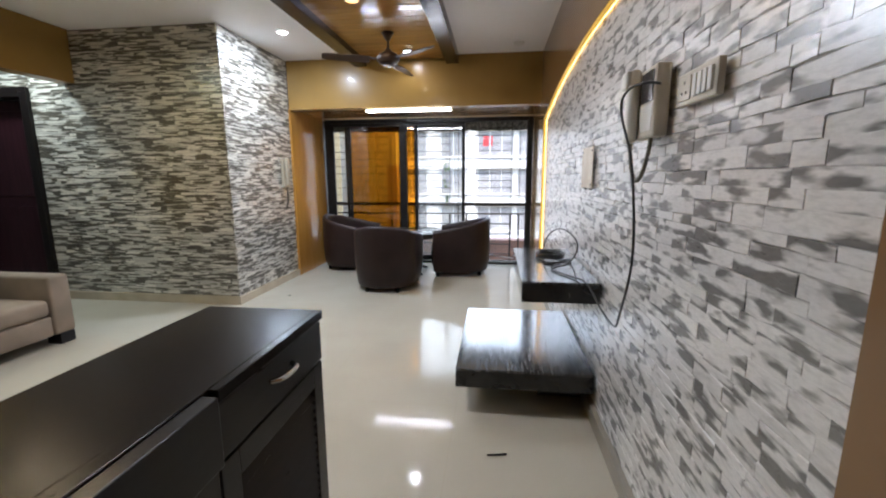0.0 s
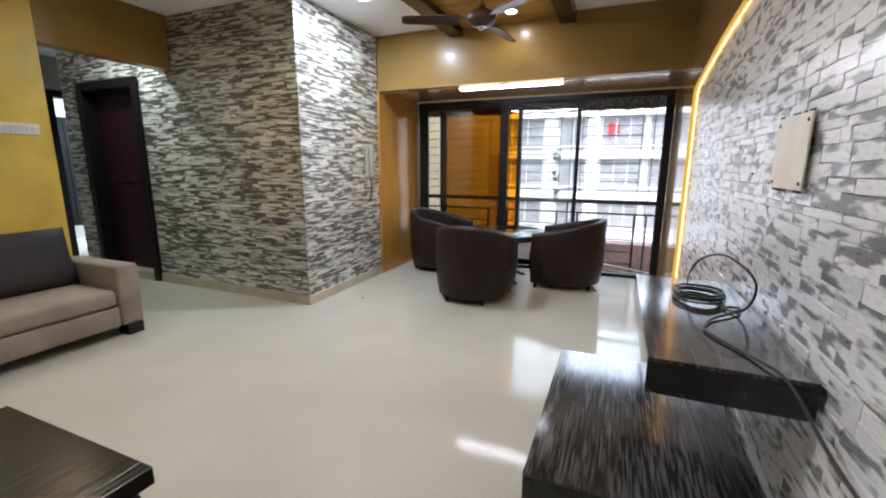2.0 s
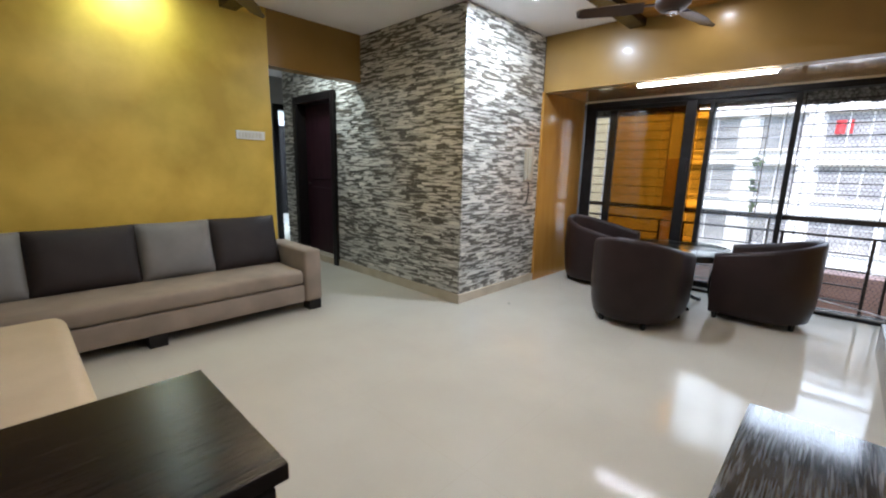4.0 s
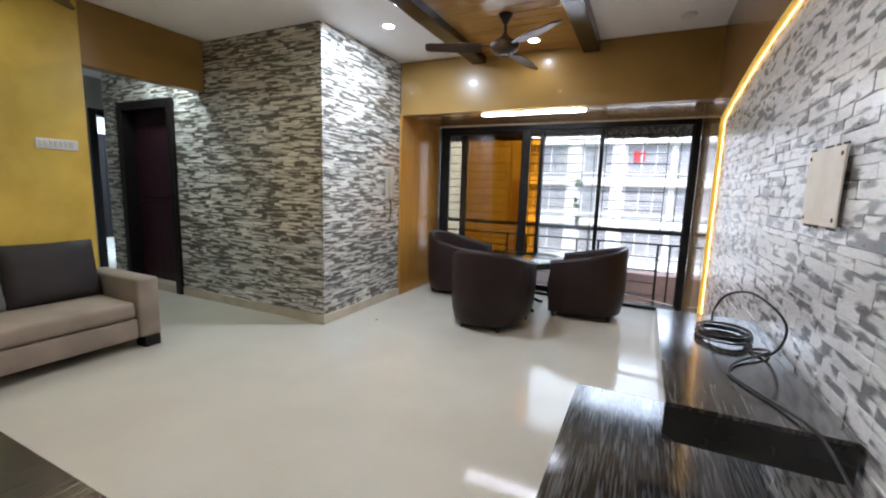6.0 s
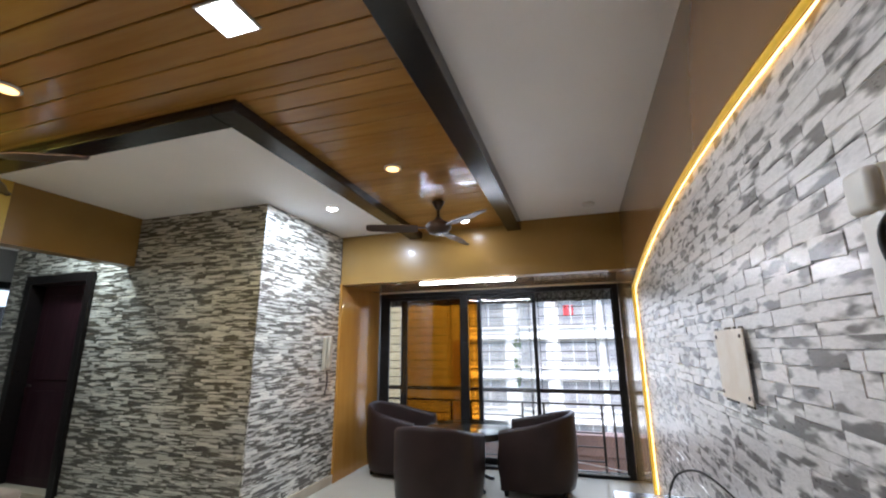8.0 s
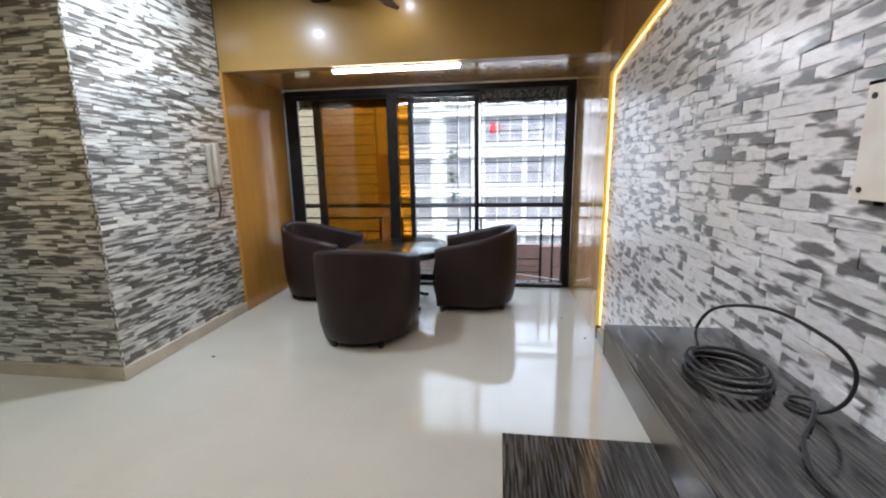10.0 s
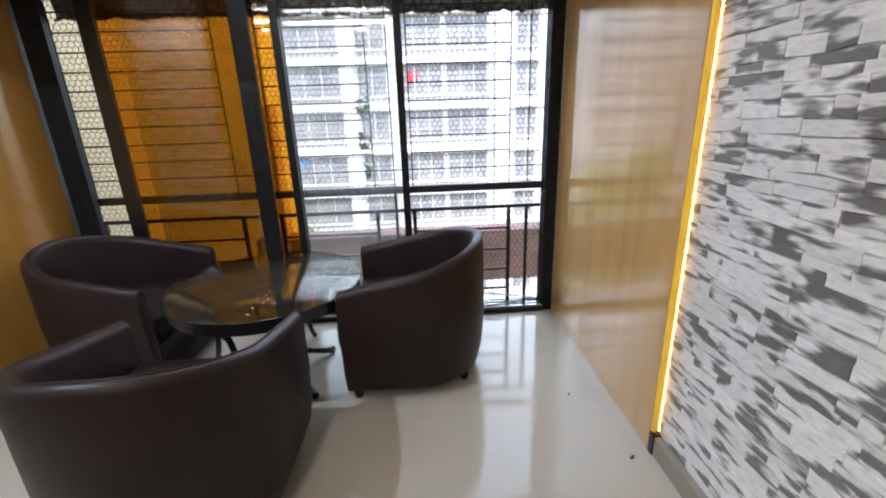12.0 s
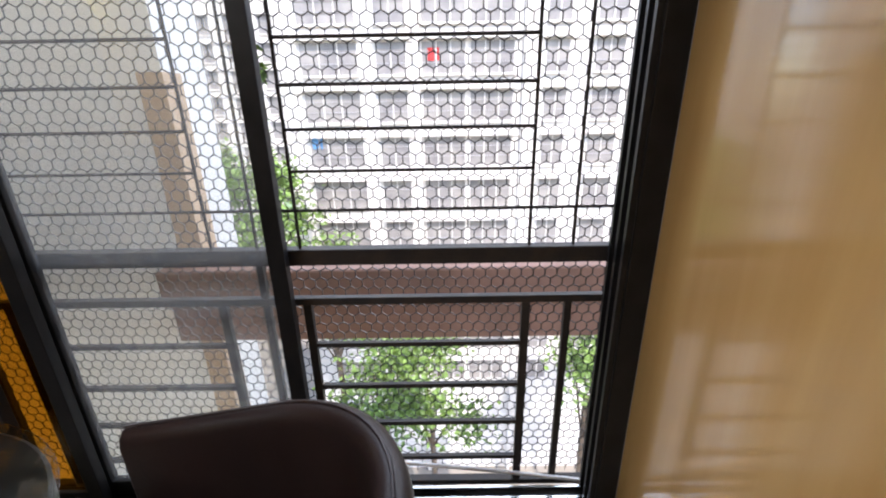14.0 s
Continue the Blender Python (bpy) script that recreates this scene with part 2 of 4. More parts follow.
LED_WHITE = material("white_led_diffuser", (1.0, 0.98, 0.96), 0.3, scale=20, glow=8.0)
LED_WARM = material("warm_led_diffuser", (1.0, 0.50, 0.13), 0.3, scale=20, glow=0.9)
FACADE = material("whitewashed_facade", (0.66, 0.625, 0.58), 0.85, second=(0.58, 0.545, 0.50), scale=0.4, bump=0.1, fine=4)
FACADE_GREY = material("grey_render_facade", (0.42, 0.42, 0.43), 0.85, second=(0.36, 0.36, 0.37), scale=0.4, bump=0.1, fine=4)
FACADE_PEACH = material("peach_render_trim", (0.60, 0.42, 0.27), 0.85, scale=0.5)
DARKWIN = material("dark_far_window", (0.21, 0.195, 0.19), 0.4, second=(0.32, 0.295, 0.27), scale=0.8)
LEDGE = material("red_brown_render", (0.24, 0.135, 0.10), 0.85, second=(0.19, 0.11, 0.08), scale=3, bump=0.2, fine=40)
EARTH = material("dusty_ground", (0.30, 0.26, 0.21), 0.9, second=(0.22, 0.19, 0.15), scale=0.3, bump=0.2, fine=3)
LEAF = material("green_leaf", (0.12, 0.20, 0.035), 0.5, second=(0.18, 0.27, 0.06), scale=9, piece="island", spread=0.3)
BARK = material("grey_bark", (0.12, 0.09, 0.065), 0.9, scale=8, bump=0.4)
CLOTH_RED = material("red_cloth", (0.55, 0.05, 0.05), 0.8, scale=4)
CLOTH_BLUE = material("blue_cloth", (0.12, 0.28, 0.5), 0.8, scale=4)


def floor_material():
    m = material("polished_cream_vitrified_tile", (0.475, 0.44, 0.36), 0.09, second=(0.43, 0.395, 0.32), scale=1.3, fine=25, spec=0.32)
    N, L = m.node_tree.nodes, m.node_tree.links
    b = N["Principled BSDF"]
    geo = N.new("ShaderNodeNewGeometry")
    br = N.new("ShaderNodeTexBrick")
    br.offset, br.squash = 0.0, 1.0
    for k, v in (("Scale", 1.0), ("Mortar Size", 0.0016), ("Brick Width", 0.8), ("Row Height", 0.8), ("Mortar Smooth", 0.3)):
        br.inputs[k].default_value = v
    br.inputs["Color1"].default_value = br.inputs["Color2"].default_value = (1, 1, 1, 1)
    br.inputs["Mortar"].default_value = (0.95, 0.94, 0.92, 1)
    L.new(geo.outputs["Position"], br.inputs[0])
    mul = N.new("ShaderNodeVectorMath")
    mul.operation = "MULTIPLY"
    L.new(b.inputs["Base Color"].links[0].from_socket, mul.inputs[0])
    L.new(br.outputs[0], mul.inputs[1])
    L.new(mul.outputs[0], b.inputs["Base Color"])
    return m


FLOOR = floor_material()


# ---- mesh helpers ----
def mesh_of(name, bm, mat, smooth=False):
    me = bpy.data.meshes.new(name)
    bm.to_mesh(me)
    bm.free()
    me.materials.append(mat)
    if smooth:
        for p in me.polygons:
            p.use_smooth = True
    return me


def part(name, bm, mat, parent=None, label="", smooth=False):
    ob = new(name, mesh_of(name, bm, mat, smooth))
    ob.parent = parent
    return tagged(ob, label)


def thing(name, x, y, z, label, category, group="", turn=0):
    ob = new(name)
    ob.empty_display_size = 0.05
    ob.matrix_world = pose(x, y, z, 0, 0, turn)
    return tagged(ob, label, category, group)


def setting(name, bm, mat, label="", smooth=False):
    ob = part(name, bm, mat, None, label, smooth)
    return tagged(ob, kind="structure")


def box(x0, x1, y0, y1, z0, z1, bevel=0.0, bm=None, segs=2):
    bm = bm or bmesh.new()
    made = bmesh.ops.create_cube(bm, size=1, matrix=Matrix.Translation(((x0 + x1) / 2, (y0 + y1) / 2, (z0 + z1) / 2)) @ Matrix.Diagonal((abs(x1 - x0), abs(y1 - y0), abs(z1 - z0), 1)))
    if bevel:
        edges = {e for v in made["verts"] for e in v.link_edges}
        bmesh.ops.bevel(bm, geom=list(edges), offset=bevel, segments=segs, profile=0.5, affect="EDGES")
    return bm


def tube(points, radius, sides=8, bm=None, closed=False):
    """A round bar or cable along points."""
    bm = bm or bmesh.new()
    pts = [Vector(p) for p in points]
    rings, n = [], len(pts)
    up = Vector((0.31, 0.17, 0.93))
    for i, p in enumerate(pts):
        a = pts[i - 1] if (i or closed) else p
        b = pts[(i + 1) % n] if (i < n - 1 or closed) else p
        d = (b - a).normalized()
        u = d.cross(up)
        u = (d.cross(Vector((1, 0, 0))) if u.length < 0.05 else u).normalized()
        w = d.cross(u)
        rings.append([bm.verts.new(p + radius * (math.cos(2 * math.pi * k / sides) * u + math.sin(2 * math.pi * k / sides) * w)) for k in range(sides)])
    for i in range(n if closed else n - 1):
        r, s = rings[i], rings[(i + 1) % n]
        for k in range(sides):
            bm.faces.new((r[k], r[(k + 1) % sides], s[(k + 1) % sides], s[k]))
    if not closed:
        bm.faces.new(rings[0][::-1])
        bm.faces.new(rings[-1])
    bmesh.ops.recalc_face_normals(bm, faces=bm.faces)
    return bm


def lathe(profile, sides=24, bm=None):
    """profile: (radius, z) from the bottom up, closed at both ends."""
    bm = bm or bmesh.new()
    rings = [[bm.verts.new((r * math.cos(2 * math.pi * k / sides), r * math.sin(2 * math.pi * k / sides), z)) for k in range(sides)] for r, z in profile]
    for r, s in zip(rings, rings[1:]):
        for k in range(sides):
            bm.faces.new((r[k], r[(k + 1) % sides], s[(k + 1) % sides], s[k]))
    bm.faces.new(rings[0][::-1])
    bm.faces.new(rings[-1])
    return bm


def smooth_line(points, steps=8):
    """Catmull-Rom through the points."""
    pts = [Vector(p) for p in points]
    pts = [2 * pts[0] - pts[1], *pts, 2 * pts[-1] - pts[-2]]
    out = []
    for a, b, c, d in zip(pts, pts[1:], pts[2:], pts[3:]):
        for k in range(steps):
            t = k / steps
            out.append(0.5 * (2 * b + (c - a) * t + (2 * a - 5 * b + 4 * c - d) * t * t + (3 * b - a - 3 * c + d) * t ** 3))
    return out + [pts[-2]]


# ---- the plan ----
XR, XS = 0.690, 0.714          # face of the panelling and of the stone on the TV wall
XL, YD = -2.28, 4.00           # faces of the stone-clad block
YB, YW = 5.26, 6.245           # lintel face, window
XY = -3.756                    # yellow wall
ZC, ZL = 2.59, 2.035           # ceiling, lintel underside
YBACK = -1.6
GROUND = -32.2                 # street level below the flat


def arch(y):
    return 2.035 - 0.052 * (y - 2.92) ** 2


Y0, Y1 = 0.915, 4.935          # stone panel along the TV wall

setting("floor", box(-9.0, 1.0, YBACK - 0.2, 6.33, -0.2, 0.0), FLOOR, "glossy cream vitrified floor tiles")
setting("ceiling", box(-9.0, 1.0, YBACK - 0.2, YB + 0.12, ZC, ZC + 0.2), PAINT_WHITE, "white painted ceiling")
setting("wall_east", box(0.722, 0.95, YBACK, 6.3, 0.0, ZC), GROUT_PALE, "wall behind the stone panel")
setting("wall_south", box(-4.0, 0.95, YBACK - 0.2, YBACK, 0.0, ZC), PAINT_GOLD, "gold painted wall behind the cabinet")
setting("wall_west", box(XY - 0.14, XY, YBACK, 2.99, 0.0, ZC), PAINT_YELLOW, "mottled golden yellow painted wall")
setting("header_beam", box(XY - 0.14, XY, 2.992, YD - 0.012, 2.115, ZC - 0.002), PAINT_GOLD, "gold painted header over the corridor opening")
bm = box(-4.36, XL - 0.013, YD + 0.013, YD + 0.2, 0.0, ZC)
box(-5.6, -5.20, YD + 0.013, YD + 0.2, 0.0, ZC, bm=bm)
box(-5.20, -4.36, YD + 0.013, YD + 0.2, 2.02, ZC, bm=bm)
setting("wall_north", bm, GROUT_DARK, "wall of the stone-clad block round the dark door")
setting("wall_block_side", box(XL - 0.2, XL - 0.013, YD + 0.2, 6.4, 0.0, ZC), GROUT_DARK, "side wall of the stone-clad block")
setting("lintel", box(XL, 0.737, YB, YB + 0.12, ZL, ZC - 0.002), PAINT_GOLD, "gold brown painted lintel over the window bay")
setting("alcove_ceiling", box(XL, 0.737, YB + 0.12, 6.5, ZL + 0.012, ZL + 0.2), WOOD_OAK, "glossy wooden ceiling of the window bay")
setting("wall_panel_west", box(XL - 0.01, -2.262, YB - 0.005, 6.21, 0.0, ZL + 0.01), WOOD_AMBER, "glossy amber wood wall panel beside the window")
setting("wall_over_window", box(-2.6, 1.2, 6.21, 6.5, ZL + 0.002, 2.9), PAINT_CREAM)
setting("wall_fin_outside", box(-2.57, -2.42, 6.5, 7.3, GROUND, 8.0), PAINT_BUFF, "cream plastered fin wall outside the window")
# unseen mass added above the flat to keep the sun off the neighbouring wing
setting("wall_unseen_sun_block", box(-9.0, 3.0, -8.0, 6.5, 2.92, 8.0), PAINT_CREAM)
setting("wall_panel_east", box(XR, 0.737, Y1, 5.447, 0.0, ZL + 0.008, 0.0015), WOOD_OAK, "glossy light oak wall panel beside the stone")
setting("wall_panel_window", box(XR + 0.006, 0.737, 5.45, 6.21, 0.0, ZL + 0.008, 0.0015), WOOD_OAK, "glossy light oak wall panel beside the window")

# the fascia above the arched top of the stone
bm = bmesh.new()
prev = None
for i in range(49):
    y = Y0 + (Y1 - Y0) * i / 48
    ring = [bm.verts.new(p) for p in ((XR, y, arch(y)), (XR, y, ZC - 0.002), (0.737, y, ZC - 0.002), (0.737, y, arch(y)))]
    if prev:
        for k in range(4):
            bm.faces.new((prev[k], prev[(k + 1) % 4], ring[(k + 1) % 4], ring[k]))
    else:
        bm.faces.new(ring)
    prev = ring
bm.faces.new(prev[::-1])
bmesh.ops.recalc_face_normals(bm, faces=bm.faces)
box(XR, 0.737, Y1, YB, ZL + 0.01, ZC - 0.002, bm=bm)
box(XR, 0.737, YBACK, Y0, 0.0, ZC - 0.002, bm=bm)
setting("fascia_east", bm, PAINT_BROWN, "brown gold fascia with an arched lower edge")

# wooden ceiling panel, its boards across the room, and the dark beams that frame it
bm = bmesh.new()
y = YBACK
while y < YB - 0.01:
    left = XY + 0.005 if y < 2.60 else -1.36
    y2 = min(y + 0.118, YB - 0.004)
    if y < 2.60 < y2 + 0.004:
        y2 = 2.64
    box(left, -0.30, y, y2, ZC - 0.034, ZC - 0.002, 0.004, bm=bm, segs=1)
    y = y2 + 0.005
setting("ceiling_planks", bm, WOOD_CEIL, "varnished brown ceiling planks")
for n, c in (("beam_trim_1", (-1.44, -1.30, 2.60, YB - 0.002)), ("beam_trim_2", (-0.375, -0.235, YBACK, YB - 0.002)), ("beam_trim_3", (XY + 0.004, -1.442, 2.60, 2.735))):
    setting(n, box(*c, 2.492, ZC - 0.003, 0.004), BEAM, "dark lacquered ceiling beam")
setting("ceiling_plank_backing", box(XY + 0.005, -0.30, YBACK, 2.62, ZC - 0.022, ZC - 0.003), BEAM)

# skirtings
setting("baseboard_north", box(-4.27, XL + 0.012, YD - 0.012, YD + 0.013, 0.0, 0.085, 0.002), MARBLE, "cream tile skirting")
setting("baseboard_block", box(XL - 0.013, XL + 0.012, YD + 0.013, 6.2, 0.0, 0.085, 0.002), MARBLE, "cream tile skirting")
setting("baseboard_east", box(XS - 0.022, 0.737, Y0, Y1 - 0.002, 0.0, 0.085, 0.002), SKIRT, "grey-brown tile skirting")
setting("baseboard_west", box(XY, XY + 0.012, YBACK, 2.985, 0.0, 0.085, 0.002), MARBLE, "cream tile skirting")

# corridor beyond the opening
setting("wall_corridor_south", box(-6.6, XY - 0.142, 2.75, 2.95, 0.0, ZC), PAINT_GREY)
bm = box(-6.75, -6.6, 2.75, 4.38, 0.0, ZC)
box(-6.75, -6.6, 4.38, 5.8, 2.1, ZC, bm=bm)
box(-6.75, -6.6, 5.18, 5.8, 0.0, 2.1, bm=bm)
setting("wall_corridor_end", bm, PAINT_GREY)
setting("wall_far_room", box(-9.0, -8.8, 2.5, 6.2, 0.0, ZC), PAINT_WHITE)
setting("wall_far_room_side", box(-8.8, -5.4, 5.8, 6.0, 0.0, ZC), PAINT_WHITE)
setting("wall_far_room_south", box(-8.8, -6.75, 2.6, 2.75, 0.0, ZC), PAINT_WHITE)
setting("wall_behind_door", box(-5.6, -5.4, YD + 0.2, 5.8, 0.0, ZC), PAINT_GREY)
lamp("corridor_light", "AREA", pose(-4.22, 3.62, ZC - 0.03), CORRIDOR_W, (0.88, 1.0, 0.97), 0.22)
lamp("far_room_light", "AREA", pose(-7.7, 4.6, ZC - 0.03), 28, (0.75, 0.9, 1.0), 0.3)


def door(name, x0, x1, y, label):
    """A dark door set back in its frame, in a wall along x."""
    d = thing(name, x0, y, 0, label, "door")
    d["kind"] = "structure"
    w = x1 - x0
    part("frame", box(0, 0.085, -0.03, 0.19, 0, 2.1, 0.004), WENGE, d)
    part("frame", box(w - 0.085, w, -0.03, 0.19, 0, 2.1, 0.004), WENGE, d)
    part("frame", box(0.085, w - 0.085, -0.03, 0.19, 2.01, 2.1, 0.004), WENGE, d)
    leaf = part("leaf", box(0.09, w - 0.09, 0.11, 0.15, 0.085, 2.005, 0.003), DOOR, d, "aubergine brown door leaf")
    for a, b in ((0.16, 0.95), (1.05, 1.9)):
        part("panel", box(0.2, w - 0.2, 0.102, 0.112, a, b, 0.004), DOOR, leaf)
    part("handle", tube([(0.16, 0.10, 1.0), (0.16, 0.06, 1.0), (0.27, 0.06, 1.0)], 0.009), STEEL, leaf, "steel lever handle")
    part("threshold", box(0.085, w - 0.085, -0.02, 0.19, 0.0, 0.085, 0.003), MARBLE, d, "pale marble threshold")
    return d


door("door_1", -5.282, -4.281, YD - 0.0, "closed dark aubergine door in a black-brown frame")
d2 = thing("door_2", -6.6, 4.30, 0, "dark door frame at the end of the corridor", "door")
d2["kind"] = "structure"
part("frame", box(-0.16, 0.03, 0.0, 0.085, 0, 2.18, 0.004), WENGE, d2)
part("frame", box(-0.16, 0.03, 0.86, 0.945, 0, 2.18, 0.004), WENGE, d2)
part("frame", box(-0.16, 0.03, 0.085, 0.86, 2.095, 2.18, 0.004), WENGE, d2)
w = thing("wardrobe", -8.75, 4.75, 0, "tall dark wardrobe on a pale plinth", "wardrobe")
part("body", box(0, 0.5, 0, 1.0, 0.22, 2.0, 0.006), WENGE, w)
part("plinth", box(0.0, 0.49, 0.0, 1.0, 0.0, 0.22), PLASTIC_W, w)
part("door", box(0.5, 0.52, 0.01, 0.495, 0.23, 1.99, 0.003), WENGE, w)
part("door", box(0.5, 0.52, 0.505, 0.99, 0.23, 1.99, 0.003), WENGE, w)


# ---- window ----
def window():
    w = thing("window_1", 0, YW, 0, "black aluminium sliding window from floor to lintel, one bay slid open", "window")
    w["kind"] = "structure"
    f = part("frame", box(-2.235, -2.16, -0.04, 0.07, 0.0, ZL, 0.003), ALU, w, "black aluminium frame")
    part("frame", box(0.632, 0.694, -0.04, 0.07, 0.0, ZL, 0.003), ALU, w)
    part("frame", box(-2.16, 0.632, -0.04, 0.07, ZL - 0.055, ZL, 0.003), ALU, w)
    part("sill", box(-2.16, 0.632, -0.05, 0.07, 0.0, 0.028, 0.003), ALU, w)
    for y in (-0.03, 0.01, 0.05):
        part("track", box(-2.16, 0.632, y - 0.004, y + 0.004, 0.028, 0.045), STEEL, w)
        part("track", box(0.616, 0.631, y - 0.006, y + 0.006, 0.045, ZL - 0.06), ALU, w)
    for x0, x1, y, mat, label in ((-2.16, -1.05, -0.03, PANE, ""), (-1.955, -0.90, 0.01, AMBERPANE, "amber tinted glass sash"), (-0.955, -0.23, 0.05, DUSTY, "")):
        s = part("sash", box(x0, x0 + (0.085 if mat is AMBERPANE else 0.055), y - 0.015, y + 0.015, 0.045, ZL - 0.057, 0.002), ALU, w, label)
        wide = 0.10 if y < -0.02 else 0.045
        part("stile", box(x1 - wide, x1, y - 0.015, y + 0.015, 0.045, ZL - 0.057, 0.002), ALU, s)
        part("rail", box(x0 + 0.05, x1 - wide, y - 0.014, y + 0.014, 0.045, 0.10, 0.002), ALU, s)
        part("rail", box(x0 + 0.05, x1 - wide, y - 0.014, y + 0.014, ZL - 0.10, ZL - 0.057, 0.002), ALU, s)
        g = part("pane", box(x0 + 0.05, x1 - wide, y - 0.002, y + 0.002, 0.10, ZL - 0.10), mat, s)
        g.visible_shadow = False
    part("latch", box(-1.10, -1.075, -0.058, -0.044, 1.25, 1.40, 0.004), ALU, w, "small black sash latch")


window()

# ---- safety grille, wire netting and folded net outside the window ----
YG = 6.345
g = thing("window_grille", 0, YG, 0, "dark iron safety grille outside the window", "grille")
part("rail", box(-2.4, 0.95, -0.018, 0.02, 0.822, 0.868, 0.003), IRON, g)
part("rail", box(-2.4, 0.95, -0.012, 0.012, 0.698, 0.720, 0.002), IRON, g)
part("rail", box(-2.4, 0.95, -0.014, 0.014, 0.012, 0.032, 0.002), IRON, g)
BAYS = [(-2.18, -1.315), (-1.07, -0.453), (-0.209, 0.417)]
for a, b in BAYS:
    for x in (a, b):
        part("post", box(x - 0.012, x + 0.012, -0.010, 0.010, 0.032, 0.698, 0.002), IRON, g)
        part("bar", tube([(x, 0, 0.868), (x, 0, 2.05)], 0.0045, 6), IRON, g)
    for z in (0.562, 0.413, 0.269, 0.125):
        part("crossbar", box(a + 0.012, b - 0.012, -0.007, 0.007, z - 0.007, z + 0.007), IRON, g)
    for k in range(1, 11):
        z = 0.973 + 0.1035 * k
        part("crossbar", tube([(a, 0, z), (b, 0, z)], 0.0045, 6), IRON, g)
part("crossbar", tube([(-2.4, 0, 0.973), (0.95, 0, 0.973)], 0.0045, 6), IRON, g)
for x in (-1.19, -0.327, 0.537):
    part("bar", tube([(x, 0, 0.868), (x, 0, 2.05)], 0.0045, 6), IRON, g)
    part("post", box(x - 0.010, x + 0.010, -0.009, 0.009, 0.032, 0.698 if x > 0 else 0.822, 0.002), IRON, g)


def netting():
    """Hexagonal wire netting, one strand an edge."""
    verts, faces = [], []
    cell, r = 0.034, 0.0019
    side = cell / math.sqrt(3)

    def strand(a, b):
        d = np.array(b) - np.array(a)
        d = d / np.linalg.norm(d)
        n = np.array((-d[1], d[0]))
        i = len(verts)
        for p in (a, b):
            for k in range(3):
                c, s = math.cos(2.1 * k), math.sin(2.1 * k)
                verts.append((p[0] + r * c * n[0], r * s + 0.004 * math.sin(5 * p[0] + 3 * p[1]), p[1] + r * c * n[1]))
        for k in range(3):
            faces.append((i + k, i + (k + 1) % 3, i + 3 + (k + 1) % 3, i + 3 + k))

    rows = int(2.0 / (1.5 * side))
    for j in range(rows):
        for i in range(int(3.3 / cell)):
            x = -2.4 + cell * (i + 0.5 * (j % 2))
            z = 0.03 + 1.5 * side * j
            strand((x, z), (x, z + side))
            strand((x, z + side), (x + cell / 2, z + 1.5 * side))
            strand((x, z + side), (x - cell / 2, z + 1.5 * side))
    me = bpy.data.meshes.new("wire_netting")
    me.from_pydata(verts, [], faces)
    me.materials.append(WIRE)
    ob = new("wire_netting", me)
    ob.location = (0, YG + 0.028, 0)
    tagged(ob, "fine hexagonal wire netting behind the grille", "netting", kind="stuff")


netting()
bm = bmesh.new()
rng = random.Random(4)
prev = None
for i in range(160):
    x = -2.2 + 2.95 * i / 159
    fold = 0.012 * math.sin(i * 1.3) + 0.008 * rng.random()
    low = 1.87 + 0.005 * math.sin(i * 0.42) + 0.012 * rng.random()
    ring = [bm.verts.new(p) for p in ((x, fold, low), (x, 0.03 + fold, low + 0.03), (x, 0.02 - fold, 2.0), (x, -0.02 + fold, 2.03))]
    if prev:
        for k in range(3):
            bm.faces.new((prev[k], prev[k + 1], ring[k + 1], ring[k]))
    prev = ring
nb = part("folded_net", bm, NET)
nb.location = (0, YG + 0.07, 0)
sol = nb.modifiers.new("thick", "SOLIDIFY")
sol.thickness = 0.006
tagged(nb, "bunched grey net folded along the window head", "net")

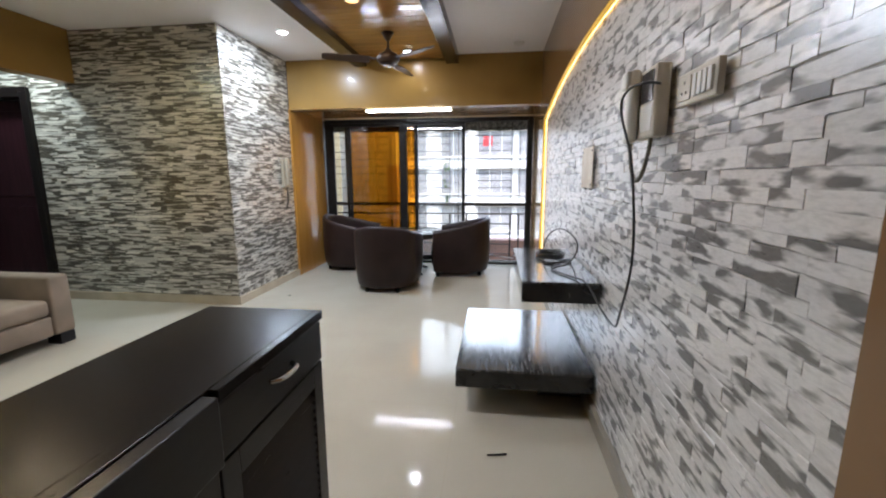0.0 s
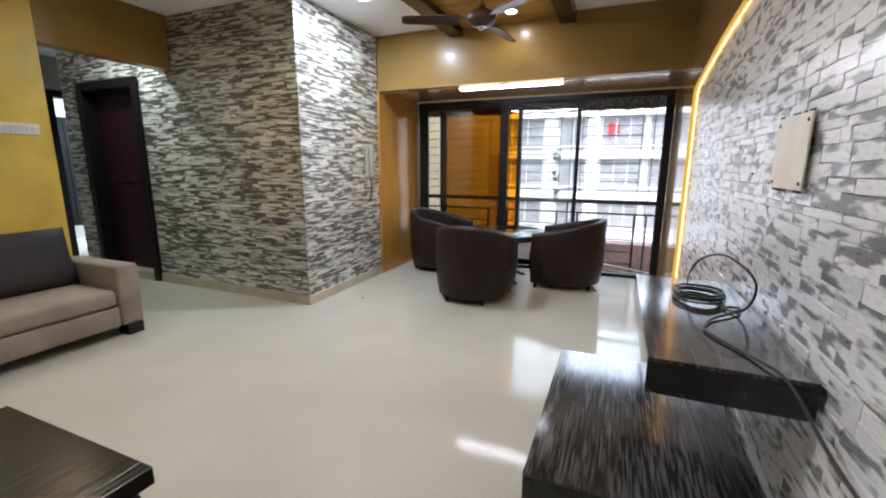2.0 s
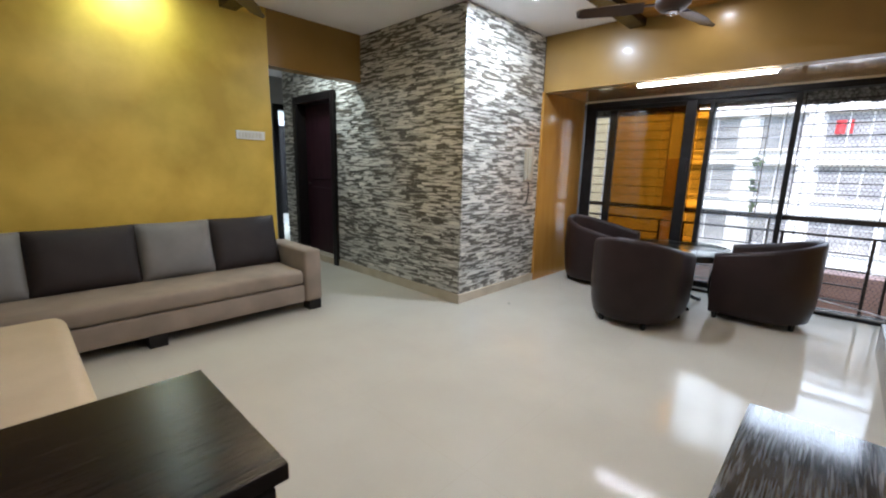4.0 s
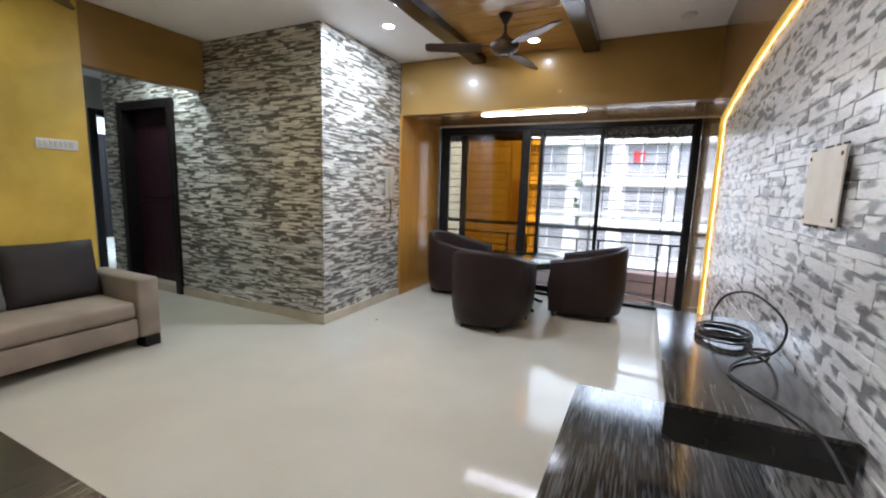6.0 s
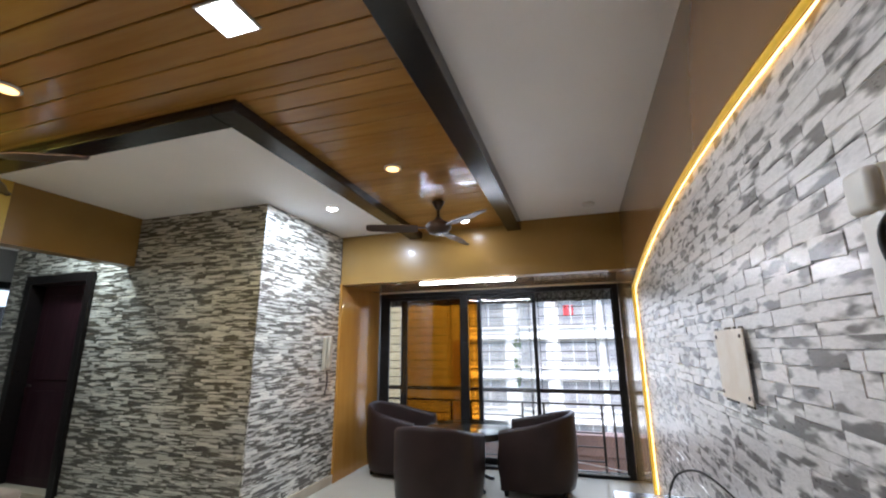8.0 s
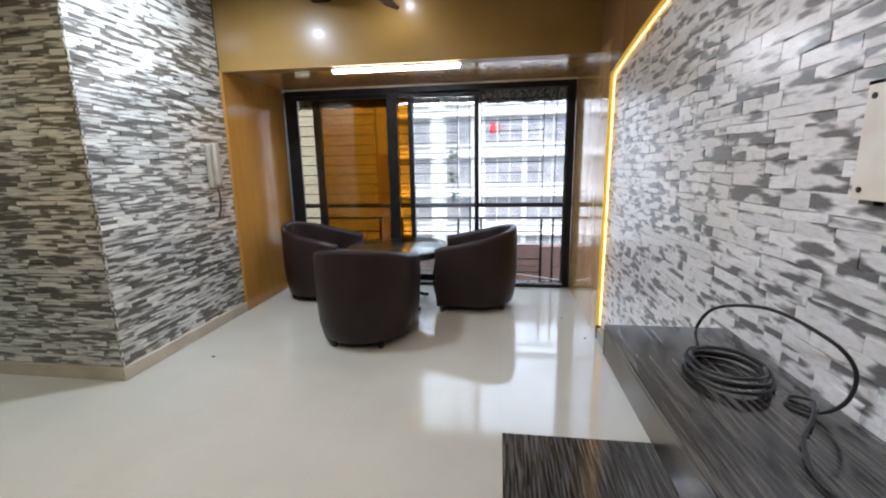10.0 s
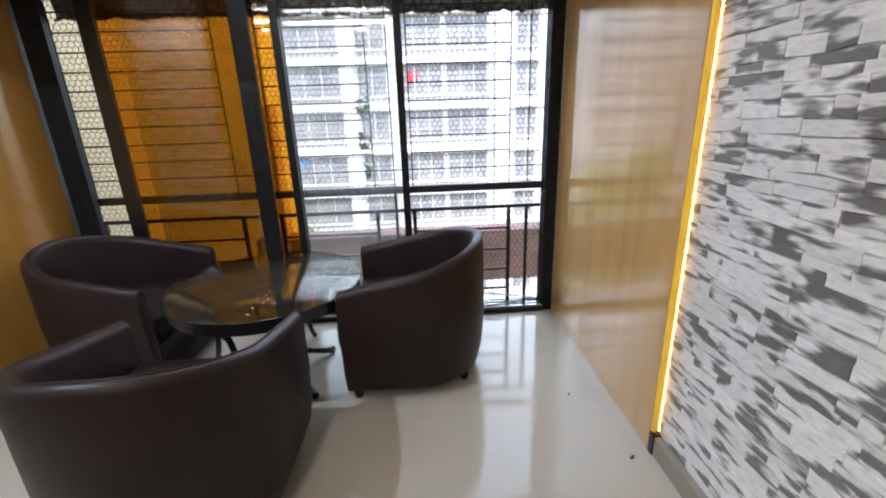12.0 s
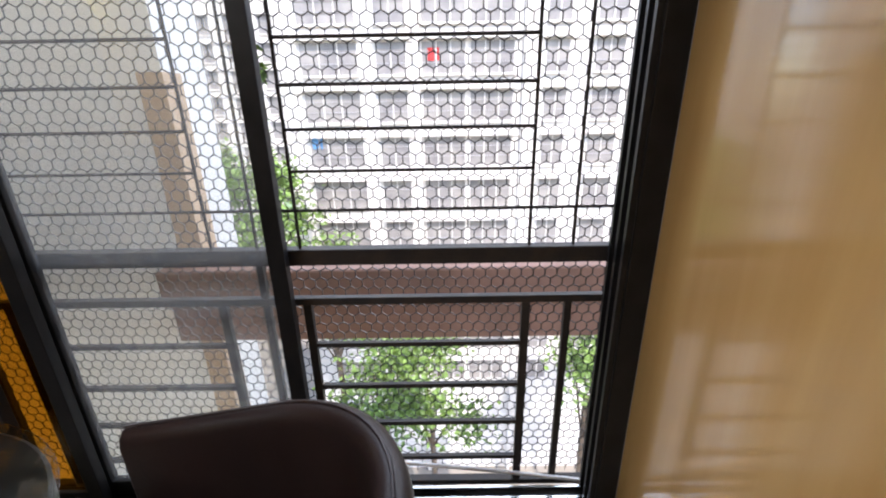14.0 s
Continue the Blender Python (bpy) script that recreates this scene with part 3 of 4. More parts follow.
# ---- tub chairs and table ----
def tub_chair(name, x, y, turn, label):
    """A barrel chair that faces its own +y: a wrapped shell that falls from the back to the arms, a seat, feet."""
    c = thing(name, x, y, 0, label, "armchair", "tub chairs round the table", turn)
    W, D, T, H0, H1 = 0.36, 0.375, 0.06, 0.73, 0.57
    outline = [(W, 0.33), (W, 0.15)]
    outline += [(W * math.cos(a), 0.0 - D * 0.95 * math.sin(a)) for a in [math.pi * k / 24 for k in range(1, 24)]]
    outline += [(-W, 0.15), (-W, 0.33)]
    outline = [Vector((a, b, 0)) for a, b in outline]
    n = len(outline)

    def rail(i, off, taper=1.0):
        p = outline[i]
        d = (outline[min(i + 1, n - 1)] - outline[max(i - 1, 0)]).normalized()
        return p + off * Vector((-d.y, d.x, 0)) * -1 * taper

    def high(i):
        t = (outline[i].y + D * 0.95) / (0.33 + D * 0.95)
        return H0 - (H0 - H1) * t ** 0.8

    bm = bmesh.new()
    prev = None
    for i in range(n):
        h = high(i)
        o, m1, q = rail(i, 0), rail(i, T * 0.5), rail(i, T)
        low = rail(i, 0.035)
        prof = [(low, 0.055), (rail(i, 0.012), 0.16), (o, 0.34), (o, h - 0.035), (rail(i, 0.006), h - 0.012), (rail(i, 0.02), h), (rail(i, T - 0.02), h), (rail(i, T - 0.006), h - 0.012), (q, h - 0.035), (q, 0.30), (q, 0.055)]
        ring = [bm.verts.new((p.x, p.y, z)) for p, z in prof]
        if prev:
            for k in range(len(ring)):
                bm.faces.new((prev[k], prev[(k + 1) % len(ring)], ring[(k + 1) % len(ring)], ring[k]))
        else:
            bm.faces.new(ring)
        prev = ring
    bm.faces.new(prev[::-1])
    bmesh.ops.recalc_face_normals(bm, faces=bm.faces)
    shell = part("shell", bm, LEATHER, c, "", True)
    bv = shell.modifiers.new("round", "BEVEL")
    bv.width, bv.segments, bv.limit_method, bv.angle_limit = 0.008, 2, "ANGLE", radians(50)
    part("piping", tube([(rail(i, T * 0.5).x, rail(i, T * 0.5).y, high(i) + 0.001) for i in range(n)], 0.0035, 6), LEATHER, shell)
    def pad(zs, name, label):
        bm = bmesh.new()
        rings = []
        for off, z in zs:
            pts = [rail(i, off) for i in range(n)]
            pts[0].y = pts[-1].y = 0.33 - off + T
            rings.append([bm.verts.new((p.x, p.y, z)) for p in pts])
        for r, q in zip(rings, rings[1:]):
            for k in range(n):
                bm.faces.new((r[k], r[(k + 1) % n], q[(k + 1) % n], q[k]))
        bm.faces.new(rings[0])
        bm.faces.new(rings[-1])
        bmesh.ops.recalc_face_normals(bm, faces=bm.faces)
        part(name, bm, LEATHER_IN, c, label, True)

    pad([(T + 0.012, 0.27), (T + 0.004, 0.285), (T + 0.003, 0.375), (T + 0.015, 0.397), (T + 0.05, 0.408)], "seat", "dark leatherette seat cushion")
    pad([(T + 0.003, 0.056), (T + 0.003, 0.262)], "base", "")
    for a, b in ((-0.285, 0.285), (0.285, 0.285), (-0.17, -0.235), (0.17, -0.235)):
        bm = lathe([(0.018, 0.0), (0.021, 0.01), (0.024, 0.062)], 12)
        bmesh.ops.translate(bm, verts=bm.verts, vec=(a, b, 0))
        part("foot", bm, BLACKGLOSS, c, "", True)
    return c


CH = CHAIRS
tub_chair("tub_chair", *CH[0], "brown leatherette tub chair with its back to the room")
tub_chair("tub_chair", *CH[1], "brown leatherette tub chair near the open window bay")
tub_chair("tub_chair", *CH[2], "brown leatherette tub chair beside the amber panel")

t = thing("round_table", TABLE[0], TABLE[1], 0, "round dark table with a scuffed glass top", "table")
R = 0.45
part("tabletop", lathe([(R - 0.03, 0.475), (R - 0.012, 0.48), (R - 0.008, 0.535), (R - 0.015, 0.54)], 64), TABLETOP, t, "", False)
part("glass_top", lathe([(R, 0.5415), (R + 0.004, 0.545), (R + 0.004, 0.550), (R, 0.553)], 64), TOPGLASS, t, "clear glass disc with green edge", True)
rng = random.Random(11)
bm = bmesh.new()
for k in range(46):
    a, r = rng.uniform(-1.6, 0.6), R * math.sqrt(rng.uniform(0.12, 0.85))
    s, e = rng.uniform(0.002, 0.006), rng.uniform(0.4, 3.4)
    turn = rng.uniform(0, 3)
    vs = [bm.verts.new((r * math.cos(a) + s * (math.cos(q) * e * math.cos(turn) - math.sin(q) * 0.6 * math.sin(turn)) * rng.uniform(0.6, 1.2),
                        r * math.sin(a) + s * (math.cos(q) * e * math.sin(turn) + math.sin(q) * 0.6 * math.cos(turn)) * rng.uniform(0.6, 1.2), 0.5545)) for q in [2 * math.pi * j / 9 for j in range(9)]]
    bm.faces.new(vs)
tagged(part("smudges", bm, SCUFF, t, "dried white smudges"), kind="stuff")
part("pedestal", lathe([(0.12, 0.03), (0.06, 0.06), (0.045, 0.2), (0.06, 0.42), (0.16, 0.474)], 24), BLACKGLOSS, t, "", True)
for k in range(4):
    a = radians(45 + 90 * k)
    pts = smooth_line([(r * math.cos(a), r * math.sin(a), z) for r, z in ((0.05, 0.12), (0.16, 0.08), (0.26, 0.03), (0.31, 0.018))], 6)
    part("leg", tube(pts, 0.018, 8), BLACKGLOSS, t, "", True)
for k in range(4):
    a = radians(-10 + 90 * k)
    pts = smooth_line([(r * math.cos(a), r * math.sin(a), z) for r, z in ((0.40, 0.474), (0.355, 0.40), (0.335, 0.25), (0.36, 0.10), (0.40, 0.016))], 6)
    part("leg", tube(pts, 0.014, 8), BLACKGLOSS, t, "curved black metal leg", True)


# ---- sofa ----
def cushion(w, h, d, mat, parent, m, name="cushion", label="", puff=0.35):
    """A soft pad, w along x, h up, d thick, its seams pinched."""
    bm = bmesh.new()
    nx, nz = 14, 12
    sides = []
    for s in (-1, 1):
        g = []
        for i in range(nx + 1):
            col = []
            for j in range(nz + 1):
                u, v = 2 * i / nx - 1, 2 * j / nz - 1
                b = (1 - abs(u) ** 3.5) * (1 - abs(v) ** 3.5)
                pin = 1 - 0.03 * (1 - abs(v)) * abs(u) ** 6
                col.append(bm.verts.new((u * w / 2 * pin, s * d / 2 * (0.18 + 0.82 * b ** 0.45) + 0.006 * noise.noise((u * 3, v * 3, s * 2 + w)), h / 2 + v * h / 2 * (1 - 0.03 * (1 - abs(u)) * abs(v) ** 6))))
            g.append(col)
        sides.append(g)
    for g, flip in ((sides[0], False), (sides[1], True)):
        for i in range(nx):
            for j in range(nz):
                q = (g[i][j], g[i + 1][j], g[i + 1][j + 1], g[i][j + 1])
                bm.faces.new(q[::-1] if flip else q)
    a, b = sides
    rim = [(i, 0) for i in range(nx)] + [(nx, j) for j in range(nz)] + [(i, nz) for i in range(nx, 0, -1)] + [(0, j) for j in range(nz, 0, -1)]
    for (i, j), (k, l) in zip(rim, rim[1:] + rim[:1]):
        bm.faces.new((a[i][j], b[i][j], b[k][l], a[k][l]))
    bmesh.ops.recalc_face_normals(bm, faces=bm.faces)
    me = mesh_of(name, bm, mat, True)
    ob = new(name, me)
    ob.parent = parent
    ob.matrix_basis = m
    return tagged(ob, label)


s = thing("sofa", XY + 0.03, 3.03, 0, "low taupe suede sofa along the yellow wall", "sofa")
LEN = 2.75
part("base", box(0.02, 0.69, -LEN, -0.155, 0.085, 0.235, 0.012), FABRIC, s, "", True)
part("seat_cushion", box(0.10, 0.70, -LEN, -0.16, 0.24, 0.365, 0.035, segs=4), FABRIC, s, "", True)
part("backrest", box(0.0, 0.14, -LEN, -0.155, 0.10, 0.62, 0.03, segs=3), FABRIC, s, "", True)
arm = part("armrest", box(0.0, 0.705, -0.155, 0.0, 0.085, 0.53, 0.022, segs=3), FABRIC, s, "", True)
for y in (-0.06, -1.23, -2.4):
    part("foot", box(0.57, 0.69, y - 0.055, y + 0.055, 0.0, 0.084, 0.004), WENGE, s, "dark wooden block foot")
    part("foot", box(0.06, 0.16, y - 0.055, y + 0.055, 0.0, 0.084, 0.004), WENGE, s)
for k, (y0, y1) in enumerate(((2.33, 2.87), (1.83, 2.33), (1.23, 1.83), (0.70, 1.23))):
    cushion(y1 - y0 + 0.01, 0.44, 0.17, (CUSH_DARK, CUSH_GREY)[k % 2], None, pose(XY + 0.265, (y0 + y1) / 2, 0.352, -14, 0, 90),
            "back_cushion", "")
for ob in [o for o in scene.objects if o.name.startswith("back_cushion")]:
    dark = ob.data.materials[0] is CUSH_DARK
    tagged(ob, "dark brown square cushion leaning on the sofa" if dark else "grey square cushion leaning on the sofa", "cushion", "sofa back cushions")

o = thing("chaise", -2.72, 0.45, 0, "cream suede upholstered chaise beside the dark cabinet", "sofa")
part("seat", box(0.0, 1.45, 0.0, 0.895, 0.245, 0.44, 0.06, segs=5), FABRIC_LIGHT, o, "", True)
part("base", box(0.03, 1.42, 0.02, 0.875, 0.07, 0.243, 0.015), FABRIC_LIGHT, o)
for a in (0.06, 1.29):
    for b in (0.05, 0.75):
        part("foot", box(a, a + 0.1, b, b + 0.1, 0.0, 0.069, 0.004), WENGE, o)


# ---- shoe cabinet ----
def cabinet():
    c = thing("shoe_cabinet", -0.65, -0.45, 0, "dark wenge shoe cabinet with drawers and louvred doors", "cabinet")
    L, D = 1.87, 0.348
    part("body", box(0.0, D - 0.02, 0.0, L - 0.012, 0.06, 0.838, 0.003), WENGE, c)
    part("plinth", box(0.01, D - 0.05, 0.02, L - 0.03, 0.0, 0.06), BLACKGLOSS, c)
    part("top", box(-0.005, D - 0.021, -0.01, L, 0.838, 0.861, 0.002), WENGE_TOP, c, "dark wood-grain cabinet top")
    part("lip", box(D - 0.021, D, 1.405, L, 0.836, 0.861, 0.002), WENGE_TOP, c)
    n = 4
    w = (L - 0.02) / n
    for k in range(n):
        y0, y1 = 0.008 + k * w, 0.008 + (k + 1) * w - 0.006
        proud = 0.012 if k < 3 else 0.0
        dr = part("drawer_front", box(D - 0.02, D + proud, y0, y1, 0.722, 0.834 + (0.024 if k < 3 else 0.0), 0.003), WENGE, c)
        ym = (y0 + y1) / 2
        x = D + proud
        pts = smooth_line([(x - 0.002, ym - 0.05, 0.79), (x + 0.02, ym - 0.035, 0.792), (x + 0.027, ym, 0.793), (x + 0.02, ym + 0.035, 0.792), (x - 0.002, ym + 0.05, 0.79)], 5)
        part("handle", tube(pts, 0.007, 8), STEEL, dr, "chrome bow handle", True)
        d = part("door", box(D - 0.02, D - 0.002, y0, y0 + 0.055, 0.07, 0.714, 0.002), WENGE, c)
        part("stile", box(D - 0.02, D - 0.002, y1 - 0.055, y1, 0.07, 0.714, 0.002), WENGE, d)
        part("rail", box(D - 0.02, D - 0.002, y0 + 0.055, y1 - 0.055, 0.655, 0.714, 0.002), WENGE, d)
        part("rail", box(D - 0.02, D - 0.002, y0 + 0.055, y1 - 0.055, 0.07, 0.13, 0.002), WENGE, d)
        for j in range(21):
            z = 0.138 + 0.0245 * j
            bm = box(-0.011, 0.011, y0 + 0.055, y1 - 0.055, -0.003, 0.003)
            bmesh.ops.rotate(bm, verts=bm.verts, cent=(0, 0, 0), matrix=Matrix.Rotation(radians(38), 3, "Y"))
            bmesh.ops.translate(bm, verts=bm.verts, vec=(D - 0.012, 0, z))
            part("slat", bm, WENGE, d)


cabinet()


# ---- wall shelves ----
def wall_shelf(x0, y0, y1, z0, z1, label):
    s = thing("wall_shelf", XS - 0.01, (y0 + y1) / 2, z0, label, "shelf", "floating shelves on the stone wall")
    h = (y1 - y0) / 2
    dx = x0 - (XS - 0.01)
    part("top", box(dx, 0.0, -h, h, z1 - z0 - 0.012, z1 - z0, 0.0015), STREAK, s, "streaked grey laminate top")
    part("edge", box(dx, 0.0, -h, -h + 0.02, 0.0, z1 - z0 - 0.0125, 0.001), BLACKGLOSS, s)
    part("edge", box(dx, 0.0, h - 0.02, h, 0.0, z1 - z0 - 0.0125, 0.001), BLACKGLOSS, s)
    part("edge", box(dx, dx + 0.02, -h + 0.021, h - 0.021, 0.0, z1 - z0 - 0.0125, 0.001), STREAK, s)
    part("underside", box(dx + 0.021, 0.0, -h + 0.021, h - 0.021, 0.004, 0.02), BLACKGLOSS, s)
    return s


wall_shelf(0.002, 2.345, 3.375, 0.148, 0.25, "wide low floating shelf in streaked black laminate")
wall_shelf(0.33, 2.315, 3.29, 0.632, 0.735, "narrow floating shelf in streaked black laminate")
# black block that fills the space from the low shelf to the floor
p = thing("shelf_under_block", XS - 0.01, 2.86, 0, "dark set-back block below the low shelf", "plinth")
part("panel", box(-0.30, 0.0, -0.32, 0.40, 0.085, 0.147, 0.002), BLACKGLOSS, p)
part("foot", box(-0.25, 0.0, -0.28, 0.36, 0.0, 0.085, 0.002), BLACKGLOSS, p)

# ---- cable ----
cb = thing("cable", 0.545, 2.97, 0.735, "black cable coiled on the shelf and run up to the intercom", "cable")
pts = []
rng = random.Random(3)
for k in range(125):
    a = 2 * math.pi * k / 25
    r = 0.098 + 0.010 * math.sin(a * 0.37) + 0.005 * rng.random()
    pts.append((r * math.cos(a) * 0.80, r * math.sin(a), 0.006 + 0.006 * (k / 25) + 0.002 * math.sin(3 * a)))
part("coil", tube(pts, 0.0042, 6), RUBBER, cb, "", True)
loop = smooth_line([(-0.03, 0.09, 0.03), (-0.02, 0.13, 0.07), (0.01, 0.10, 0.14), (0.055, -0.03, 0.185), (0.10, -0.15, 0.165), (0.128, -0.19, 0.118), (0.12, -0.195, 0.055), (0.095, -0.17, 0.012),
                    (0.06, -0.13, 0.006), (0.085, -0.10, 0.006), (0.11, -0.13, 0.012), (0.06, -0.20, 0.010), (0.0, -0.27, 0.008), (-0.039, -0.37, 0.006), (-0.02, -0.44, 0.006), (0.032, -0.541, 0.006), (0.075, -0.64, 0.008), (0.10, -0.70, -0.02), (0.115, -0.85, -0.07), (0.118, -1.03, -0.075), (0.085, -1.20, 0.03), (0.075, -1.32, 0.26), (0.06, -1.30, 0.53), (0.045, -1.20, 0.71), (0.055, -1.22, 0.770), (0.088, -1.292, 0.78), (0.125, -1.298, 0.775)], 10)
part("lead", tube(loop, 0.0042, 8), RUBBER, cb, "", True)

# ---- intercom, switches, plate ----
ic = thing("intercom", XS - 0.008, 1.76, 1.36, "ivory wall intercom with a handset and coiled cord", "intercom")
part("body", box(-0.045, 0.0, -0.075, 0.13, 0.0, 0.215, 0.008), PLASTIC, ic)
hs = part("handset", box(-0.082, -0.046, 0.05, 0.115, -0.01, 0.225, 0.014, segs=3), PLASTIC_W, ic, "white handset", True)
part("earpiece", box(-0.094, -0.07, 0.055, 0.11, 0.16, 0.222, 0.01, segs=3), PLASTIC_W, hs, "", True)
part("faceplate", box(-0.048, -0.0455, -0.06, 0.04, 0.02, 0.10, 0.001), PLASTIC_W, ic, "white button panel")
part("screen", box(-0.0485, -0.0455, -0.06, 0.04, 0.108, 0.20, 0.001), BLACKGLOSS, ic, "dark glossy screen")
cord = smooth_line([(-0.06, 0.085, -0.008), (-0.055, 0.088, -0.05), (-0.05, 0.08, -0.10), (-0.045, 0.05, -0.135), (-0.04, 0.015, -0.12), (-0.035, -0.005, -0.08), (-0.03, -0.01, -0.045), (-0.025, -0.012, 0.004)], 12)
cord = [p + Vector((0.0016 * math.cos(2.6 * k), 0.0016 * math.sin(2.6 * k), 0)) for k, p in enumerate(cord)]
part("cord", tube(cord, 0.0068, 7), PLASTIC_G, ic, "coiled olive grey cord", True)

sw = thing("switch_plate", XS - 0.008, 1.48, 1.425, "ivory switch plate with four rocker switches", "switch")
part("plate", box(-0.018, 0.0, -0.10, 0.115, 0.0, 0.086, 0.004), PLASTIC, sw)
for k in range(4):
    part("rocker", box(-0.025, -0.018, -0.085 + 0.026 * k, -0.065 + 0.026 * k, 0.015, 0.07, 0.002), PLASTIC_W, sw)
sk = part("socket", box(-0.021, -0.018, 0.03, 0.10, 0.012, 0.074, 0.002), PLASTIC, sw)
for a, q in ((0.065, 0.058), (0.053, 0.032), (0.077, 0.032)):
    part("hole", box(-0.0214, -0.0205, a - 0.004, a + 0.004, q - 0.004, q + 0.004), BLACKGLOSS, sk)

sy = thing("switch_plate", XY + 0.001, 2.79, 1.45, "white switch plate with a row of rockers on the yellow wall", "switch")
part("plate", box(0.0, 0.014, -0.125, 0.125, 0.0, 0.075, 0.004), PLASTIC_W, sy)
for k in range(7):
    part("rocker", box(0.014, 0.019, -0.11 + 0.03 * k, -0.086 + 0.03 * k, 0.014, 0.06, 0.002), PLASTIC, sy)

bp = thing("blanking_plate", XS - 0.009, 2.765, 1.175, "pale rectangular cover plate screwed over a wall box", "plate")
bm = box(-0.006, 0.0, -0.134, 0.134, 0.0, 0.222, 0.002)
part("cover", bm, PLATE, bp)
for a in (-0.115, 0.115):
    for b in (0.02, 0.2):
        bm = lathe([(0.006, 0), (0.006, 0.002), (0.003, 0.003)], 10)
        bmesh.ops.rotate(bm, verts=bm.verts, cent=(0, 0, 0), matrix=Matrix.Rotation(radians(-90), 3, "Y"))
        bmesh.ops.translate(bm, verts=bm.verts, vec=(-0.006, a, b))
        part("screw", bm, IRON, bp)
rng = random.Random(8)
for k in range(16):
    yy = -0.14 + 0.28 * rng.random()
    side = rng.choice((0, 1))
    part("chip", box(-0.003, 0.0, yy, yy + 0.02 + 0.02 * rng.random(), (-0.008, 0.221)[side], (0.001, 0.229)[side]), GROUT_DARK, bp)

il = thing("intercom", XL + 0.006, 5.0, 1.12, "beige wall telephone with a dark hanging cord", "intercom")
part("body", box(0.0, 0.04, -0.05, 0.05, 0.0, 0.33, 0.01), BEIGE, il)
part("handset", box(0.041, 0.075, -0.025, 0.03, 0.02, 0.34, 0.012, segs=3), BEIGE, il, "", True)
part("cord", tube(smooth_line([(0.03, 0.0, 0.01), (0.035, 0.015, -0.05), (0.03, 0.02, -0.16), (0.02, 0.0, -0.24)], 8), 0.007, 6), RUBBER, il, "dark cord", True)


# ---- lamps and fans ----
def downlight(name, x, y, z, square, mat, watts, colour, label, r=0.045):
    d = thing(name, x, y, z, label, "lamp")
    if square:
        part("rim", box(-r - 0.012, r + 0.012, -r - 0.012, r + 0.012, -0.010, 0.0, 0.002), PLASTIC_W, d)
        part("diffuser", box(-r, r, -r, r, -0.013, -0.0102), mat, d, "glowing diffuser")
    else:
        part("rim", lathe([(r + 0.010, -0.010), (r + 0.014, -0.004), (r + 0.014, 0.0)], 28), PLASTIC_W, d, "", True)
        part("diffuser", lathe([(r - 0.004, -0.0135), (r, -0.0105)], 28), mat, d, "glowing diffuser")
    lamp("downlight_source", "AREA", pose(x, y, z - 0.016), watts, colour, 1.2 * r, 1.2 * r if square else 0.0)


WHITE, WARM = (1.0, 0.97, 0.93), (1.0, 0.74, 0.42)
ZP = ZC - 0.035
downlight("ceiling_light", -0.92, 2.17, ZP, True, LED_WHITE, LAMP_W, WHITE, "square white recessed panel light", 0.07)
downlight("ceiling_light", -2.25, 2.19, ZP, False, LED_WARM, LAMP_W * 0.35, WARM, "small warm recessed spotlight")
downlight("ceiling_light", -0.90, 3.60, ZP, False, LED_WARM, LAMP_W * 0.35, WARM, "small warm recessed spotlight")
downlight("ceiling_light", -1.82, 4.30, ZC - 0.001, False, LED_WHITE, LAMP_W * 1.5, (0.84, 0.92, 1.0), "round white recessed light")
downlight("ceiling_light", -0.75, 4.95, ZP, False, LED_WHITE, LAMP_W * 0.12, WHITE, "round white recessed light")
downlight("ceiling_light", -3.60, 1.97, ZP, False, LED_WHITE, LAMP_W * 0.34, (0.84, 1.0, 0.80), "round spotlight beside the yellow wall")

tb = thing("tube_light", -0.835, YB + 0.05, ZL - 0.03, "slim white tube light under the lintel", "lamp")
part("batten", box(-0.52, 0.52, 0.0, 0.035, 0.012, 0.030, 0.003), PLASTIC_W, tb)
part("tube", box(-0.505, 0.505, -0.005, 0.03, -0.008, 0.0115, 0.006), LED_WHITE, tb, "glowing white tube", True)

rs = thing("rope_light", XS - 0.012, 2.84, 0.09, "amber rope light round the edge of the stone panel", "lamp")
pts = [(0.0, Y1 - 0.012 - 2.84, z - 0.09) for z in [0.10 + 1.68 * k / 12 for k in range(13)]]
pts += [(0.0, y - 2.84, arch(y) - 0.011 - 0.09) for y in [Y1 - 0.03 - (Y1 - Y0 - 0.04) * k / 48 for k in range(49)]]
part("sleeve", tube([(p[0] - 0.006, p[1], p[2]) for p in pts], 0.0095, 8), AMBER_GLOW, rs, "amber translucent sleeve", True)
part("led_tape", tube([(p[0] + 0.013, p[1], p[2]) for p in pts], 0.0022, 6), AMBER_TAPE, rs, "", True)
endcap = part("panel_end_block", box(XR - 0.004, 0.737, Y1 - 0.03, Y1 - 0.001, 0.0, 0.092, 0.002), WENGE)
tagged(endcap, "small dark wooden block at the panel foot", "trim", kind="structure")

hk = thing("ceiling_rose", 0.41, 4.93, ZC - 0.001, "small round white ceiling fitting", "fitting")
part("base", lathe([(0.02, -0.022), (0.05, -0.018), (0.058, 0.0)], 24), PLASTIC_W, hk, "", True)


